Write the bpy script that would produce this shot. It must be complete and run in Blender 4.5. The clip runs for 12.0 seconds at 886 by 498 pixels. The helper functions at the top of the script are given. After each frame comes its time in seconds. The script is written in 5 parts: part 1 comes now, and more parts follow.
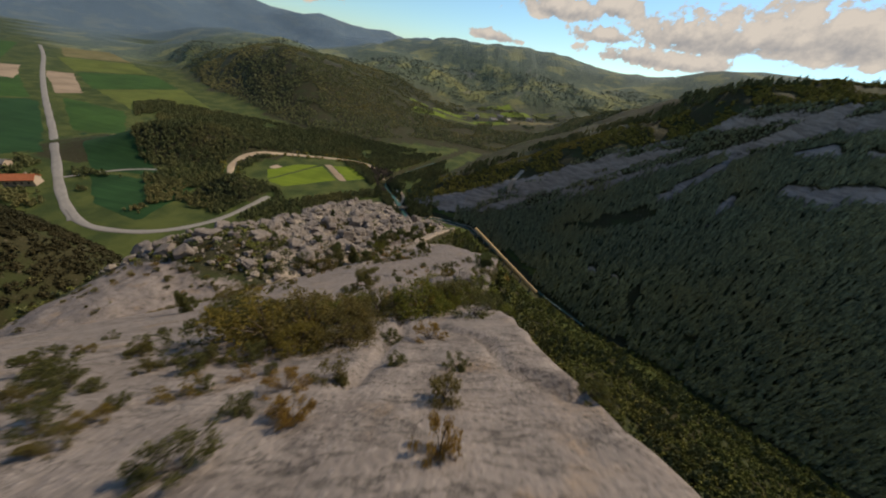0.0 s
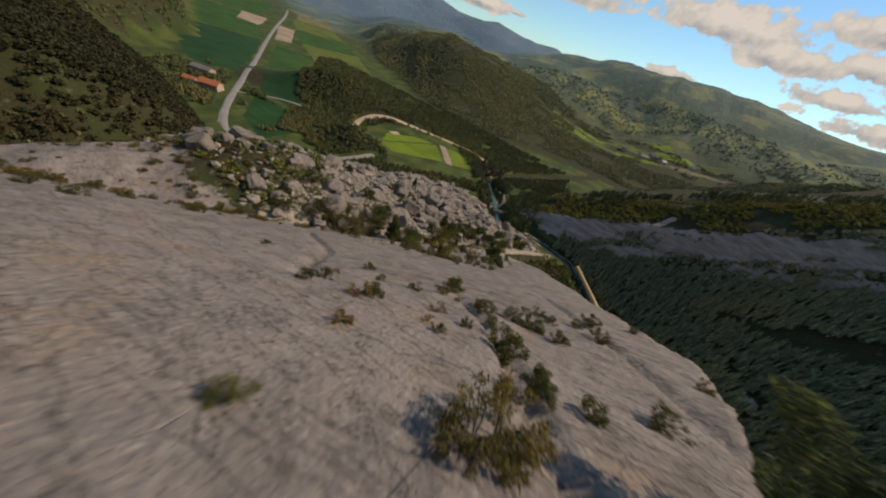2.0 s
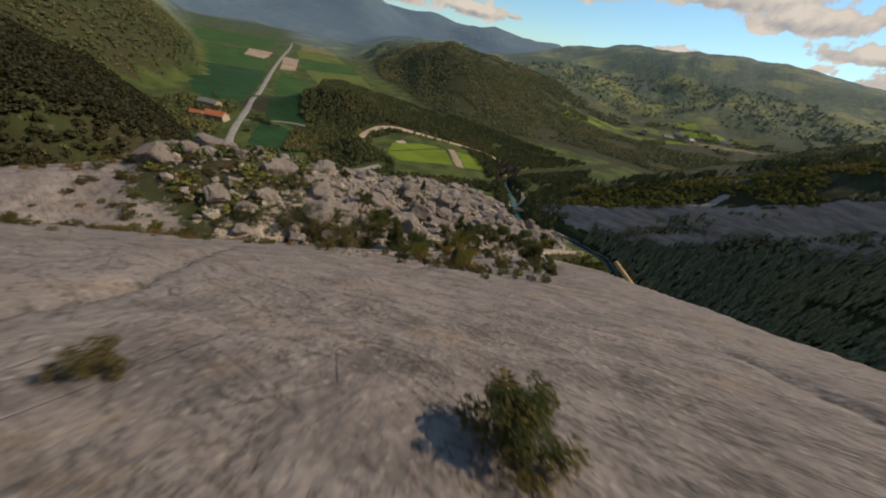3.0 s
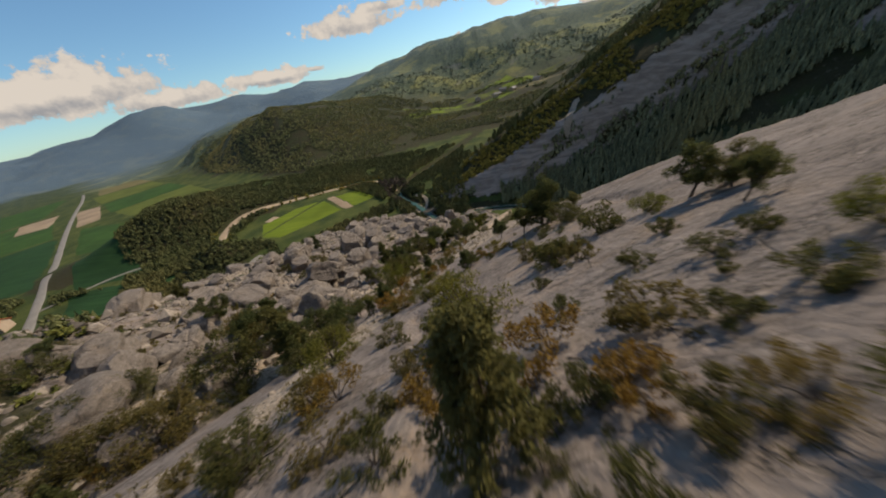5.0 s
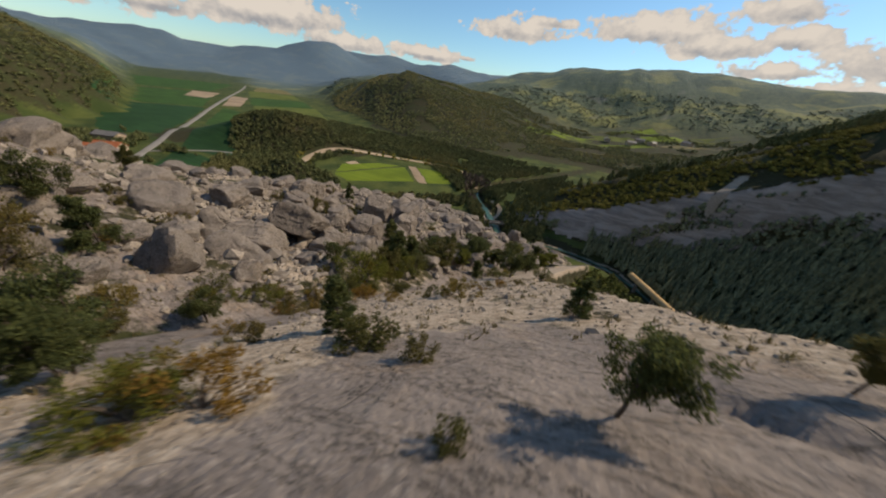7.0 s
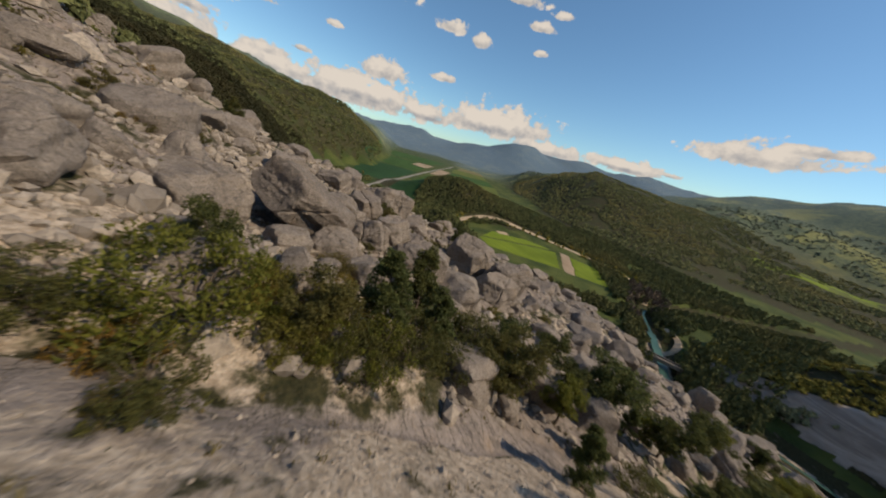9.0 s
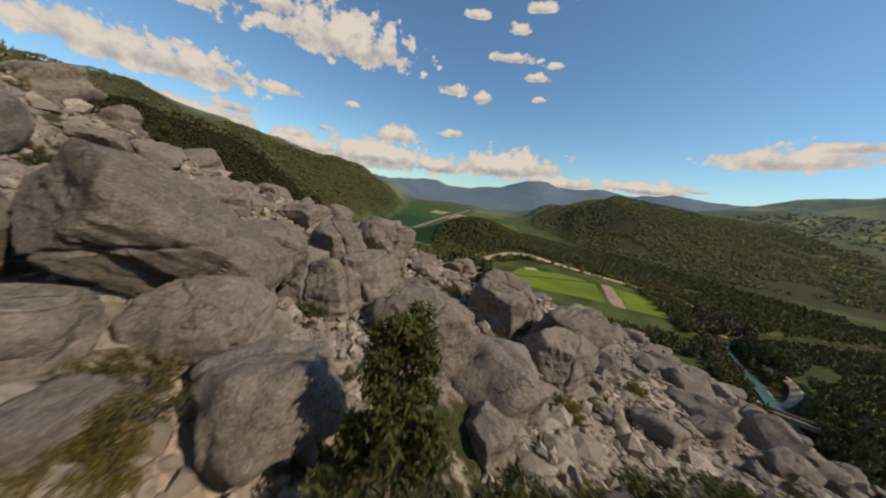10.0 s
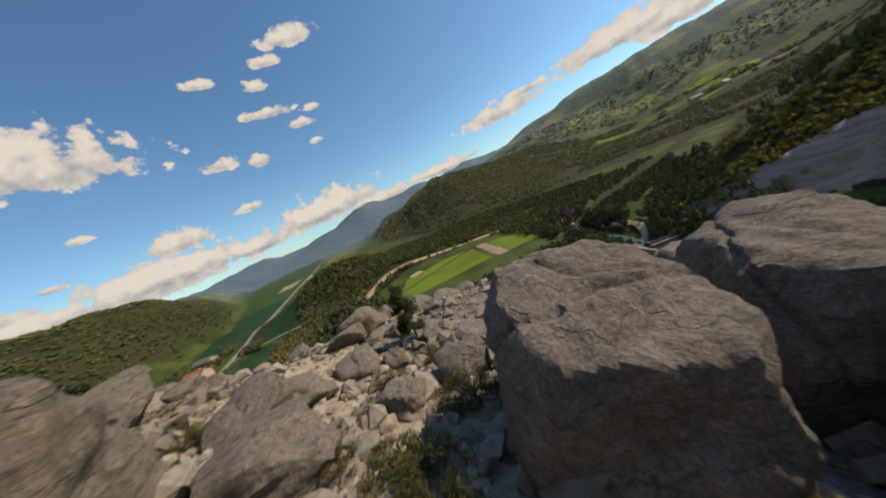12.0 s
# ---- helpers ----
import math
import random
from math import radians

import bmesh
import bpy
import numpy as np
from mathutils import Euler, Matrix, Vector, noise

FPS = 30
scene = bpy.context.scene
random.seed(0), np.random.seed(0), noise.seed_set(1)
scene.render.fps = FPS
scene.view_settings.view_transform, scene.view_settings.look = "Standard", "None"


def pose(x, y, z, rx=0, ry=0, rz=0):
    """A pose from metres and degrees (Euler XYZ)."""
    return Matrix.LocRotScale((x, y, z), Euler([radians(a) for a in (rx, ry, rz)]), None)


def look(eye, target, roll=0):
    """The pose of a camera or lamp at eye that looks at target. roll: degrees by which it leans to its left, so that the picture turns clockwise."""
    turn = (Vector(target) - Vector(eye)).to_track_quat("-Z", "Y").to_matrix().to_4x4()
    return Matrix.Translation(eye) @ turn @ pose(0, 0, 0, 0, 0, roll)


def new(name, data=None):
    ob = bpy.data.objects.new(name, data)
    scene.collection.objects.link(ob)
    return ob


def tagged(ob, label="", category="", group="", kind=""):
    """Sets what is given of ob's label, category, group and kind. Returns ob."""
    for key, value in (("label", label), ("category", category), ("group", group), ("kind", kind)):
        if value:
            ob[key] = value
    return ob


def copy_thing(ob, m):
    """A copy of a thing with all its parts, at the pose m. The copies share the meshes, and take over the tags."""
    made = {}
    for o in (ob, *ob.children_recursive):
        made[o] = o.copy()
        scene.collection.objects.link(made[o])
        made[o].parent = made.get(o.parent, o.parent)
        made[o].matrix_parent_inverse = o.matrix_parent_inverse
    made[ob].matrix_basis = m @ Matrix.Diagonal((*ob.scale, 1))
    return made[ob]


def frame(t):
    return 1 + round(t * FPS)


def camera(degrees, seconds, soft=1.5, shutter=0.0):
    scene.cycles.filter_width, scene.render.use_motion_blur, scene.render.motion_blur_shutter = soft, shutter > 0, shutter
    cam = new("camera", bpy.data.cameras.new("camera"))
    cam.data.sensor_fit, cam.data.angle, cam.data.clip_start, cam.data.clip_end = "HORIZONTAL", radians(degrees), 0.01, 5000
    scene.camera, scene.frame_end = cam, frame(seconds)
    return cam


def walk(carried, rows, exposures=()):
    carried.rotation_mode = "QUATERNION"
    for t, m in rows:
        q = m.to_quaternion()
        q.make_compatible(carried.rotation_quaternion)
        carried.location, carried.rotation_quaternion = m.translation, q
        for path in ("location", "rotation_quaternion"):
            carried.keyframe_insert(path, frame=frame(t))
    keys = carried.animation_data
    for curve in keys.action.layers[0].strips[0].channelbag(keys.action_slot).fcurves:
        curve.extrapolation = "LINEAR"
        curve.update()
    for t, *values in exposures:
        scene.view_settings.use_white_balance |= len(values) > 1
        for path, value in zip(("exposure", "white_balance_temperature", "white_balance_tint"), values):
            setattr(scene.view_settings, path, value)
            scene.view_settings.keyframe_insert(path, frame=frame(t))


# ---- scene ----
cam = camera(116.24, 12.0, 2.0, 0.22)
PATH = [
    (0.0, pose(-0.000, 0.002, 122.154, 55.317, -9.202, 6.314)),
    (0.5, pose(1.121, 6.802, 117.833, 54.457, -11.994, 11.767)),
    (1.0, pose(1.681, 14.656, 112.458, 52.472, -15.625, 20.664)),
    (1.5, pose(1.430, 24.288, 105.252, 51.112, -17.434, 28.703)),
    (2.0, pose(0.226, 32.038, 99.327, 51.065, -16.810, 34.315)),
    (2.5, pose(-1.712, 38.536, 94.145, 51.743, -14.602, 36.466)),
    (3.0, pose(-4.005, 43.886, 89.710, 52.912, -10.082, 34.051)),
    (3.5, pose(-6.385, 48.359, 85.965, 54.340, -3.971, 27.959)),
    (4.0, pose(-8.617, 52.415, 82.703, 55.758, 2.499, 19.604)),
    (4.5, pose(-10.465, 56.515, 79.719, 56.897, 8.095, 10.399)),
    (5.0, pose(-11.692, 61.027, 76.856, 57.718, 11.155, 2.980)),
    (5.5, pose(-12.168, 65.984, 74.118, 58.780, 9.475, 2.832)),
    (6.0, pose(-12.255, 71.273, 71.429, 59.724, 4.703, 8.556)),
    (6.5, pose(-12.267, 76.480, 68.697, 60.230, -1.487, 17.168)),
    (7.0, pose(-11.727, 81.834, 66.179, 59.814, -6.811, 27.211)),
    (7.5, pose(-11.170, 87.374, 63.741, 59.396, -10.739, 37.707)),
    (8.0, pose(-11.452, 93.043, 61.119, 60.289, -13.276, 47.699)),
    (8.5, pose(-13.431, 98.778, 58.048, 63.804, -14.423, 56.233)),
    (9.0, pose(-17.522, 104.258, 54.664, 69.990, -14.228, 62.442)),
    (9.5, pose(-22.782, 108.607, 52.167, 75.096, -12.335, 65.751)),
    (10.0, pose(-28.933, 112.206, 50.284, 78.671, -6.947, 65.465)),
    (10.5, pose(-34.649, 114.763, 48.903, 80.173, 1.278, 61.118)),
    (11.0, pose(-40.358, 117.463, 47.428, 80.670, 11.213, 53.729)),
    (11.5, pose(-44.989, 120.174, 46.349, 80.744, 19.094, 44.656)),
    (12.0, pose(-49.231, 123.541, 45.591, 78.869, 24.127, 31.994)),
]
EXPOSURES = [(0.0, -0.1), (1.0, -0.06), (1.5, -0.12), (2.0, -0.06), (5.0, -0.04), (5.5, -0.1), (6.5, 0.0), (8.5, 0.0), (9.5, 0.0), (10.5, -0.06), (11.5, -0.02), (12.0, 0.06)]
walk(cam, PATH, EXPOSURES)
# end of path

import functools

# ---- sky and sun ----
SUN_AZ, SUN_EL = 45.0, 40.0          # degrees from +y towards +x, and up
sun_dir = Vector((math.sin(radians(SUN_AZ)) * math.cos(radians(SUN_EL)),
                  math.cos(radians(SUN_AZ)) * math.cos(radians(SUN_EL)), math.sin(radians(SUN_EL))))
sun_data = bpy.data.lights.new("sun", "SUN")
sun_data.energy, sun_data.angle, sun_data.color = 4.4, radians(0.7), (1.0, 0.81, 0.58)
sun = new("sun", sun_data)
sun.matrix_world = look(sun_dir * 900, (0, 0, 0))


# big cumulus: azimuth from +y towards +x, elevation, half width, half height (degrees)
CUMULUS = [(-108, 21.5, 6, 2.8), (-96, 24, 4, 2.4), (-86, 22, 11, 4.2), (-114, 12.5, 6, 2.8), (-106, 12.5, 6.5, 2.8),
           (-107, 7, 9, 2.2), (-80, 5, 13, 3.2), (-53.5, 6.4, 10, 3.2), (-16, 9.2, 6.5, 2.0), (4, 10.2, 9, 2.2),
           (30, 7.4, 9, 3.0), (41, 8.2, 10, 3.6), (26, 4.6, 9, 1.5), (11, 8.6, 6, 1.8), (16, 12.2, 4, 1.8)]
PUFFS = [(-76, 9.5, 4, 2), (-31, 4.6, 5, 1.3), (-11, 10.6, 3.6, 0.9),
         (18.4, 9.5, 3.4, 1.6), (-67, 4.6, 4, 1.4), (-44, 4.3, 7, 1.6), (-93, 7, 3, 1), (-99, 4.5, 7, 1.6), (-67, 5, 6, 2.0),
         (-78, 5.6, 7, 2.4), (-56, 5.8, 8, 2.6), (-92, 5.4, 7, 1.8), (-29.5, 4.4, 5, 1.2), (17.7, 6.4, 5, 1.2), (1.4, 4.2, 4, 1.0)]
# small scattered puffs
SMALL = [(-65.5, 18.6, 2.4, 1.1), (-60.3, 17.7, 1.7, 1.2), (-65.2, 11.4, 2.4, 0.8), (-55.6, 24.1, 3.2, 1.1), (-50.9, 21.4, 2.2, 0.9), (-47.9, 23.1, 1.5, 0.6),
         (-55.1, 27.8, 1.7, 0.9), (-52, 30.4, 2.2, 0.9), (-46.4, 32.4, 4, 1.6), (-95.2, 13.2, 3.0, 0.9), (-88.8, 8.8, 1.5, 0.6), (-84.3, 13.5, 1.3, 0.5), (-101.6, 9, 2.6, 1.0),
         (-62.9, 29.3, 2.0, 0.8), (-49.8, 18.2, 1.2, 0.6), (-23.7, 4.8, 1.3, 0.5)]
# unseen clouds: the sky goes on all round; the last four add fill light
BEHIND = [(80, 12, 14, 4), (120, 18, 14, 5), (165, 12, 18, 5), (-150, 15, 16, 5), (150, 34, 16, 7), (-165, 38, 15, 7), (100, 40, 14, 6), (-135, 30, 12, 6)]

world = bpy.data.worlds.new("sky")
scene.world = world
world.use_nodes = True
wt = world.node_tree
wn, wl = wt.nodes, wt.links
wn.clear()


def wmath(op, a, b=None, c=None):
    n = wn.new("ShaderNodeMath")
    n.operation = op
    for k, v in enumerate((a, b, c)):
        if v is None:
            continue
        if isinstance(v, (int, float)):
            n.inputs[k].default_value = v
        else:
            wl.new(v, n.inputs[k])
    return n.outputs[0]


def wdot(vec, v):
    n = wn.new("ShaderNodeVectorMath")
    n.operation = "DOT_PRODUCT"
    wl.new(vec, n.inputs[0])
    n.inputs[1].default_value = v
    return n.outputs["Value"]


w_co = wn.new("ShaderNodeTexCoord").outputs["Generated"]
w_sky = wn.new("ShaderNodeTexSky")
w_sky.sky_type, w_sky.sun_disc = "NISHITA", False
w_sky.sun_elevation, w_sky.sun_rotation = radians(SUN_EL), radians(SUN_AZ)
w_sky.air_density, w_sky.dust_density, w_sky.ozone_density = 1.0, 0.3, 2.0
w_noise = wn.new("ShaderNodeTexNoise")
w_noise.inputs["Scale"].default_value, w_noise.inputs["Detail"].default_value, w_noise.inputs["Roughness"].default_value = 23.0, 8.0, 0.62
w_map = wn.new("ShaderNodeMapping")
w_map.inputs["Scale"].default_value = (1, 1, 1.25)
wl.new(w_co, w_map.inputs["Vector"])
wl.new(w_map.outputs["Vector"], w_noise.inputs["Vector"])
field, light = None, None
for az, el, hw, hh in CUMULUS + PUFFS + SMALL + BEHIND:
    a, e = radians(az), radians(el)
    ahead = (math.sin(a) * math.cos(e), math.cos(a) * math.cos(e), math.sin(e))
    right = (math.cos(a), -math.sin(a), 0)
    up = (-math.sin(a) * math.sin(e), -math.cos(a) * math.sin(e), math.cos(e))
    p = wmath("MULTIPLY", wdot(w_co, right), 1 / math.sin(radians(hw)))
    q = wmath("MULTIPLY", wdot(w_co, up), 1 / math.sin(radians(hh)))
    flat = wmath("MAXIMUM", q, wmath("MULTIPLY", q, -1.9))       # flatter underside
    blob = wmath("SUBTRACT", 1.0, wmath("SQRT", wmath("ADD", wmath("MULTIPLY", p, p), wmath("MULTIPLY", flat, flat))))
    blob = wmath("MULTIPLY", wmath("MAXIMUM", blob, -3.0), wmath("GREATER_THAN", wdot(w_co, ahead), 0.2))
    blob = wmath("SUBTRACT", blob, wmath("LESS_THAN", wdot(w_co, ahead), 0.2))
    field = blob if field is None else wmath("MAXIMUM", field, blob)
    lit = wmath("MULTIPLY", wmath("MAXIMUM", blob, 0.0), q)
    light = lit if light is None else wmath("ADD", light, lit)
ragged = wmath("MULTIPLY", wmath("SUBTRACT", w_noise.outputs["Fac"], 0.5), 7.0)
dens = wmath("ADD", wmath("MULTIPLY", field, 2.3), wmath("ADD", ragged, 0.4))
w_ramp = wn.new("ShaderNodeMapRange")
w_ramp.interpolation_type = "SMOOTHSTEP"
w_ramp.inputs["From Min"].default_value, w_ramp.inputs["From Max"].default_value = 0.05, 0.75
wl.new(dens, w_ramp.inputs["Value"])
w_tone = wn.new("ShaderNodeMapRange")
w_tone.inputs["From Min"].default_value, w_tone.inputs["From Max"].default_value = -0.30, 0.22
wl.new(wmath("ADD", light, wmath("MULTIPLY", ragged, 0.20)), w_tone.inputs["Value"])
w_col = wn.new("ShaderNodeMixRGB")
w_col.inputs[1].default_value, w_col.inputs[2].default_value = (2.55, 2.5, 2.55, 1), (5.3, 4.7, 4.05, 1)
wl.new(w_tone.outputs[0], w_col.inputs[0])
w_mix = wn.new("ShaderNodeMixRGB")
wl.new(w_ramp.outputs[0], w_mix.inputs[0])
w_tint = wn.new("ShaderNodeMixRGB")
w_tint.blend_type = "MULTIPLY"
w_tint.inputs[0].default_value, w_tint.inputs[2].default_value = 1.0, (0.70, 0.885, 0.94, 1)
wl.new(w_sky.outputs[0], w_tint.inputs[1])
wl.new(w_tint.outputs[0], w_mix.inputs[1])
wl.new(w_col.outputs[0], w_mix.inputs[2])
w_bg = wn.new("ShaderNodeBackground")
w_bg.inputs["Strength"].default_value = 0.138
wl.new(w_mix.outputs[0], w_bg.inputs["Color"])
wl.new(w_bg.outputs[0], wn.new("ShaderNodeOutputWorld").inputs["Surface"])


# ---- materials ----
class Nodes:
    """A small builder for a procedural material."""

    def __init__(self, name, rough=0.9, spec=0.25):
        self.mat = bpy.data.materials.new(name)
        self.mat.use_nodes = True
        self.t = self.mat.node_tree
        self.bsdf = self.t.nodes["Principled BSDF"]
        self.bsdf.inputs["Roughness"].default_value = rough
        self.bsdf.inputs["Specular IOR Level"].default_value = spec
        self.co = self.t.nodes.new("ShaderNodeTexCoord").outputs["Object"]
        self.geo = self.t.nodes.new("ShaderNodeNewGeometry")

    def link(self, a, b):
        self.t.links.new(a, b)

    def put(self, socket, v):
        if isinstance(v, (int, float)):
            socket.default_value = v
        elif isinstance(v, tuple):
            socket.default_value = (*v, 1) if len(v) == 3 else v
        else:
            self.link(v, socket)

    def noise(self, scale, detail=5.0, rough=0.55, stretch=None, world_space=True, warp=0.0):
        n = self.t.nodes.new("ShaderNodeTexNoise")
        n.inputs["Scale"].default_value, n.inputs["Detail"].default_value = scale, detail
        n.inputs["Roughness"].default_value, n.inputs["Distortion"].default_value = rough, warp
        src = self.geo.outputs["Position"] if world_space else self.co
        if stretch:
            m = self.t.nodes.new("ShaderNodeMapping")
            m.inputs["Rotation"].default_value, m.inputs["Scale"].default_value = stretch
            self.link(src, m.inputs["Vector"])
            src = m.outputs["Vector"]
        self.link(src, n.inputs["Vector"])
        return n.outputs["Fac"]

    def voronoi(self, scale, feature="F1", world_space=True, out="Distance"):
        n = self.t.nodes.new("ShaderNodeTexVoronoi")
        n.feature = feature
        n.inputs["Scale"].default_value = scale
        self.link(self.geo.outputs["Position"] if world_space else self.co, n.inputs["Vector"])
        return n.outputs[out]

    def ramp(self, v, lo, hi, a=0.0, b=1.0, smooth=True):
        n = self.t.nodes.new("ShaderNodeMapRange")
        n.interpolation_type = "SMOOTHSTEP" if smooth else "LINEAR"
        for k, x in (("From Min", lo), ("From Max", hi), ("To Min", a), ("To Max", b)):
            n.inputs[k].default_value = x
        self.put(n.inputs["Value"], v)
        return n.outputs[0]

    def math(self, op, a, b=0.0):
        n = self.t.nodes.new("ShaderNodeMath")
        n.operation = op
        self.put(n.inputs[0], a)
        self.put(n.inputs[1], b)
        return n.outputs[0]

    def mix(self, f, a, b, kind="MIX"):
        n = self.t.nodes.new("ShaderNodeMixRGB")
        n.blend_type = kind
        self.put(n.inputs[0], f)
        self.put(n.inputs[1], a)
        self.put(n.inputs[2], b)
        return n.outputs[0]

    def attr(self, name):
        n = self.t.nodes.new("ShaderNodeAttribute")
        n.attribute_name = name
        return n.outputs["Fac"]

    def color(self, v):
        self.put(self.bsdf.inputs["Base Color"], v)

    def bump(self, height, strength=0.5, dist=0.1):
        n = self.t.nodes.new("ShaderNodeBump")
        n.inputs["Strength"].default_value, n.inputs["Distance"].default_value = strength, dist
        self.link(height, n.inputs["Height"])
        self.link(n.outputs[0], self.bsdf.inputs["Normal"])

    def random_object(self):
        return self.t.nodes.new("ShaderNodeObjectInfo").outputs["Random"]

    def random_island(self):
        return self.geo.outputs["Random Per Island"]


def limestone(n, bedded=True):
    """Colour and relief of weathered grey limestone; returns colour and height sockets."""
    big = n.noise(0.09, 4)
    mid = n.noise(0.7, 6, 0.62)
    fine = n.noise(5.5, 6, 0.66)
    grit = n.noise(26, 4, 0.7)
    streak = n.noise(0.55, 6, 0.6, ((0, 0, radians(33)), (2.6, 0.35, 1.0)))
    spots = n.voronoi(1.7)
    col = n.mix(n.ramp(mid, 0.34, 0.66), (0.136, 0.114, 0.102), (0.258, 0.219, 0.192))
    col = n.mix(n.ramp(big, 0.35, 0.68, 0, 0.8), col, (0.238, 0.203, 0.180))
    col = n.mix(n.ramp(streak, 0.50, 0.66, 0.0, 0.35 if bedded else 0.0), col, (0.135, 0.122, 0.112))
    col = n.mix(n.ramp(fine, 0.55, 0.70, 0.0, 0.7), col, (0.36, 0.312, 0.272))
    col = n.mix(n.ramp(fine, 0.45, 0.30, 0.0, 0.75), col, (0.075, 0.067, 0.058))
    col = n.mix(n.math("MULTIPLY", n.ramp(spots, 0.16, 0.05), n.ramp(mid, 0.42, 0.6)), col, (0.06, 0.055, 0.045))
    seam = n.noise(0.42, 7, 0.7, ((0, 0, radians(-38)), (0.5, 2.4, 1.0)), True, 0.6)
    seams = n.ramp(n.math("ABSOLUTE", n.math("SUBTRACT", seam, 0.5)), 0.012, 0.003)
    dots = n.math("MULTIPLY", n.ramp(n.voronoi(4.3), 0.13, 0.05), n.ramp(n.noise(0.5, 4), 0.46, 0.6))
    col = n.mix(n.math("MULTIPLY", dots, 0.8 if bedded else 0.0), col, (0.05, 0.046, 0.038))
    fall = n.noise(1.1, 6, 0.66, ((0, 0, radians(12)), (3.2, 0.28, 1.0)))
    col = n.mix(n.ramp(fall, 0.52, 0.66, 0.0, 0.4 if bedded else 0.0), col, (0.15, 0.132, 0.118))
    col = n.mix(n.math("MULTIPLY", seams, 0.8 if bedded else 0.0), col, (0.055, 0.05, 0.044))
    joint = n.ramp(n.voronoi(0.34, "DISTANCE_TO_EDGE"), 0.009, 0.002)
    joint = n.math("MULTIPLY", joint, n.ramp(n.noise(0.23, 4), 0.52, 0.60))
    col = n.mix(n.math("MULTIPLY", joint, 0.5 if bedded else 0.0), col, (0.05, 0.045, 0.04))
    rust = n.math("MULTIPLY", n.ramp(n.noise(0.33, 5), 0.54, 0.70), n.ramp(fine, 0.35, 0.6))
    col = n.mix(n.math("MULTIPLY", rust, 0.6), col, (0.29, 0.205, 0.13))
    h = n.math("ADD", n.math("MULTIPLY", mid, 1.2), n.math("ADD", n.math("MULTIPLY", fine, 0.42), n.math("SUBTRACT", n.math("MULTIPLY", grit, 0.14), n.math("MULTIPLY", n.math("ADD", seams, joint), 0.4 if bedded else 0.0))))
    return col, h


def mat_ground():
    n = Nodes("hillside_ground", 0.95, 0.15)
    rock, rh = limestone(n)
    layers = n.noise(0.22, 6, 0.65, ((0, radians(22), 0), (0.3, 0.3, 1.3)), True, 1.2)
    cliff = n.mix(n.ramp(layers, 0.38, 0.62), (0.25, 0.215, 0.19), (0.43, 0.375, 0.33))
    rock = n.mix(n.math("MULTIPLY", n.attr("pale"), 0.8), rock, cliff)
    fine = n.noise(2.6, 6, 0.65)
    pebble = n.voronoi(5.0)
    scree = n.mix(n.ramp(fine, 0.35, 0.68), (0.25, 0.20, 0.148), (0.45, 0.375, 0.295))
    scree = n.mix(n.ramp(pebble, 0.32, 0.12, 0, 0.8), scree, (0.40, 0.35, 0.29))
    veg = n.mix(n.ramp(fine, 0.3, 0.7), (0.022, 0.024, 0.011), (0.058, 0.052, 0.024))
    veg = n.mix(n.ramp(n.noise(0.06, 4), 0.45, 0.65), veg, (0.040, 0.048, 0.017))
    veg = n.mix(n.ramp(n.noise(0.5, 5), 0.60, 0.72, 0, 0.7), veg, (0.13, 0.108, 0.078))
    grass = n.mix(n.ramp(n.noise(0.045, 4), 0.35, 0.65), (0.028, 0.048, 0.012), (0.080, 0.098, 0.024))
    grass = n.mix(n.ramp(fine, 0.4, 0.75, 0, 0.5), grass, (0.10, 0.10, 0.04))
    edge = n.math("MULTIPLY", n.math("SUBTRACT", n.noise(0.55, 7, 0.68), 0.5), 1.5)

    def mask(name):
        return n.ramp(n.math("ADD", n.attr(name), edge), 0.38, 0.62)
    col = n.mix(mask("rock"), veg, rock)
    col = n.mix(mask("scree"), col, scree)
    col = n.mix(mask("grass"), col, grass)
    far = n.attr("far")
    tree = n.noise(0.16, 5, 0.75)
    woods = n.mix(n.ramp(tree, 0.36, 0.62), (0.040, 0.058, 0.026), (0.125, 0.145, 0.052))
    woods = n.mix(n.ramp(n.noise(0.012, 5, 0.6), 0.49, 0.62, 0, 0.85), woods, (0.255, 0.245, 0.060))
    woods = n.mix(n.ramp(n.noise(0.018, 5, 0.65), 0.60, 0.72, 0, 0.6), woods, (0.21, 0.185, 0.15))
    col = n.mix(n.math("MULTIPLY", n.ramp(far, 0.05, 0.16), n.math("SUBTRACT", 1.0, n.attr("grass"))), col, woods)
    # distance haze painted in: far ground is tinted blue, grass less so
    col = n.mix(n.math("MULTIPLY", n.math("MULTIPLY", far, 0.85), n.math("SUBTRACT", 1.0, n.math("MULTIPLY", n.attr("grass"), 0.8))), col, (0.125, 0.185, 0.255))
    n.color(col)
    h = n.math("ADD", rh, n.math("ADD", n.math("MULTIPLY", pebble, -0.35), n.math("MULTIPLY", n.math("MULTIPLY", tree, far), 90.0)))
    n.bump(h, 0.6, 0.2)
    return n.mat


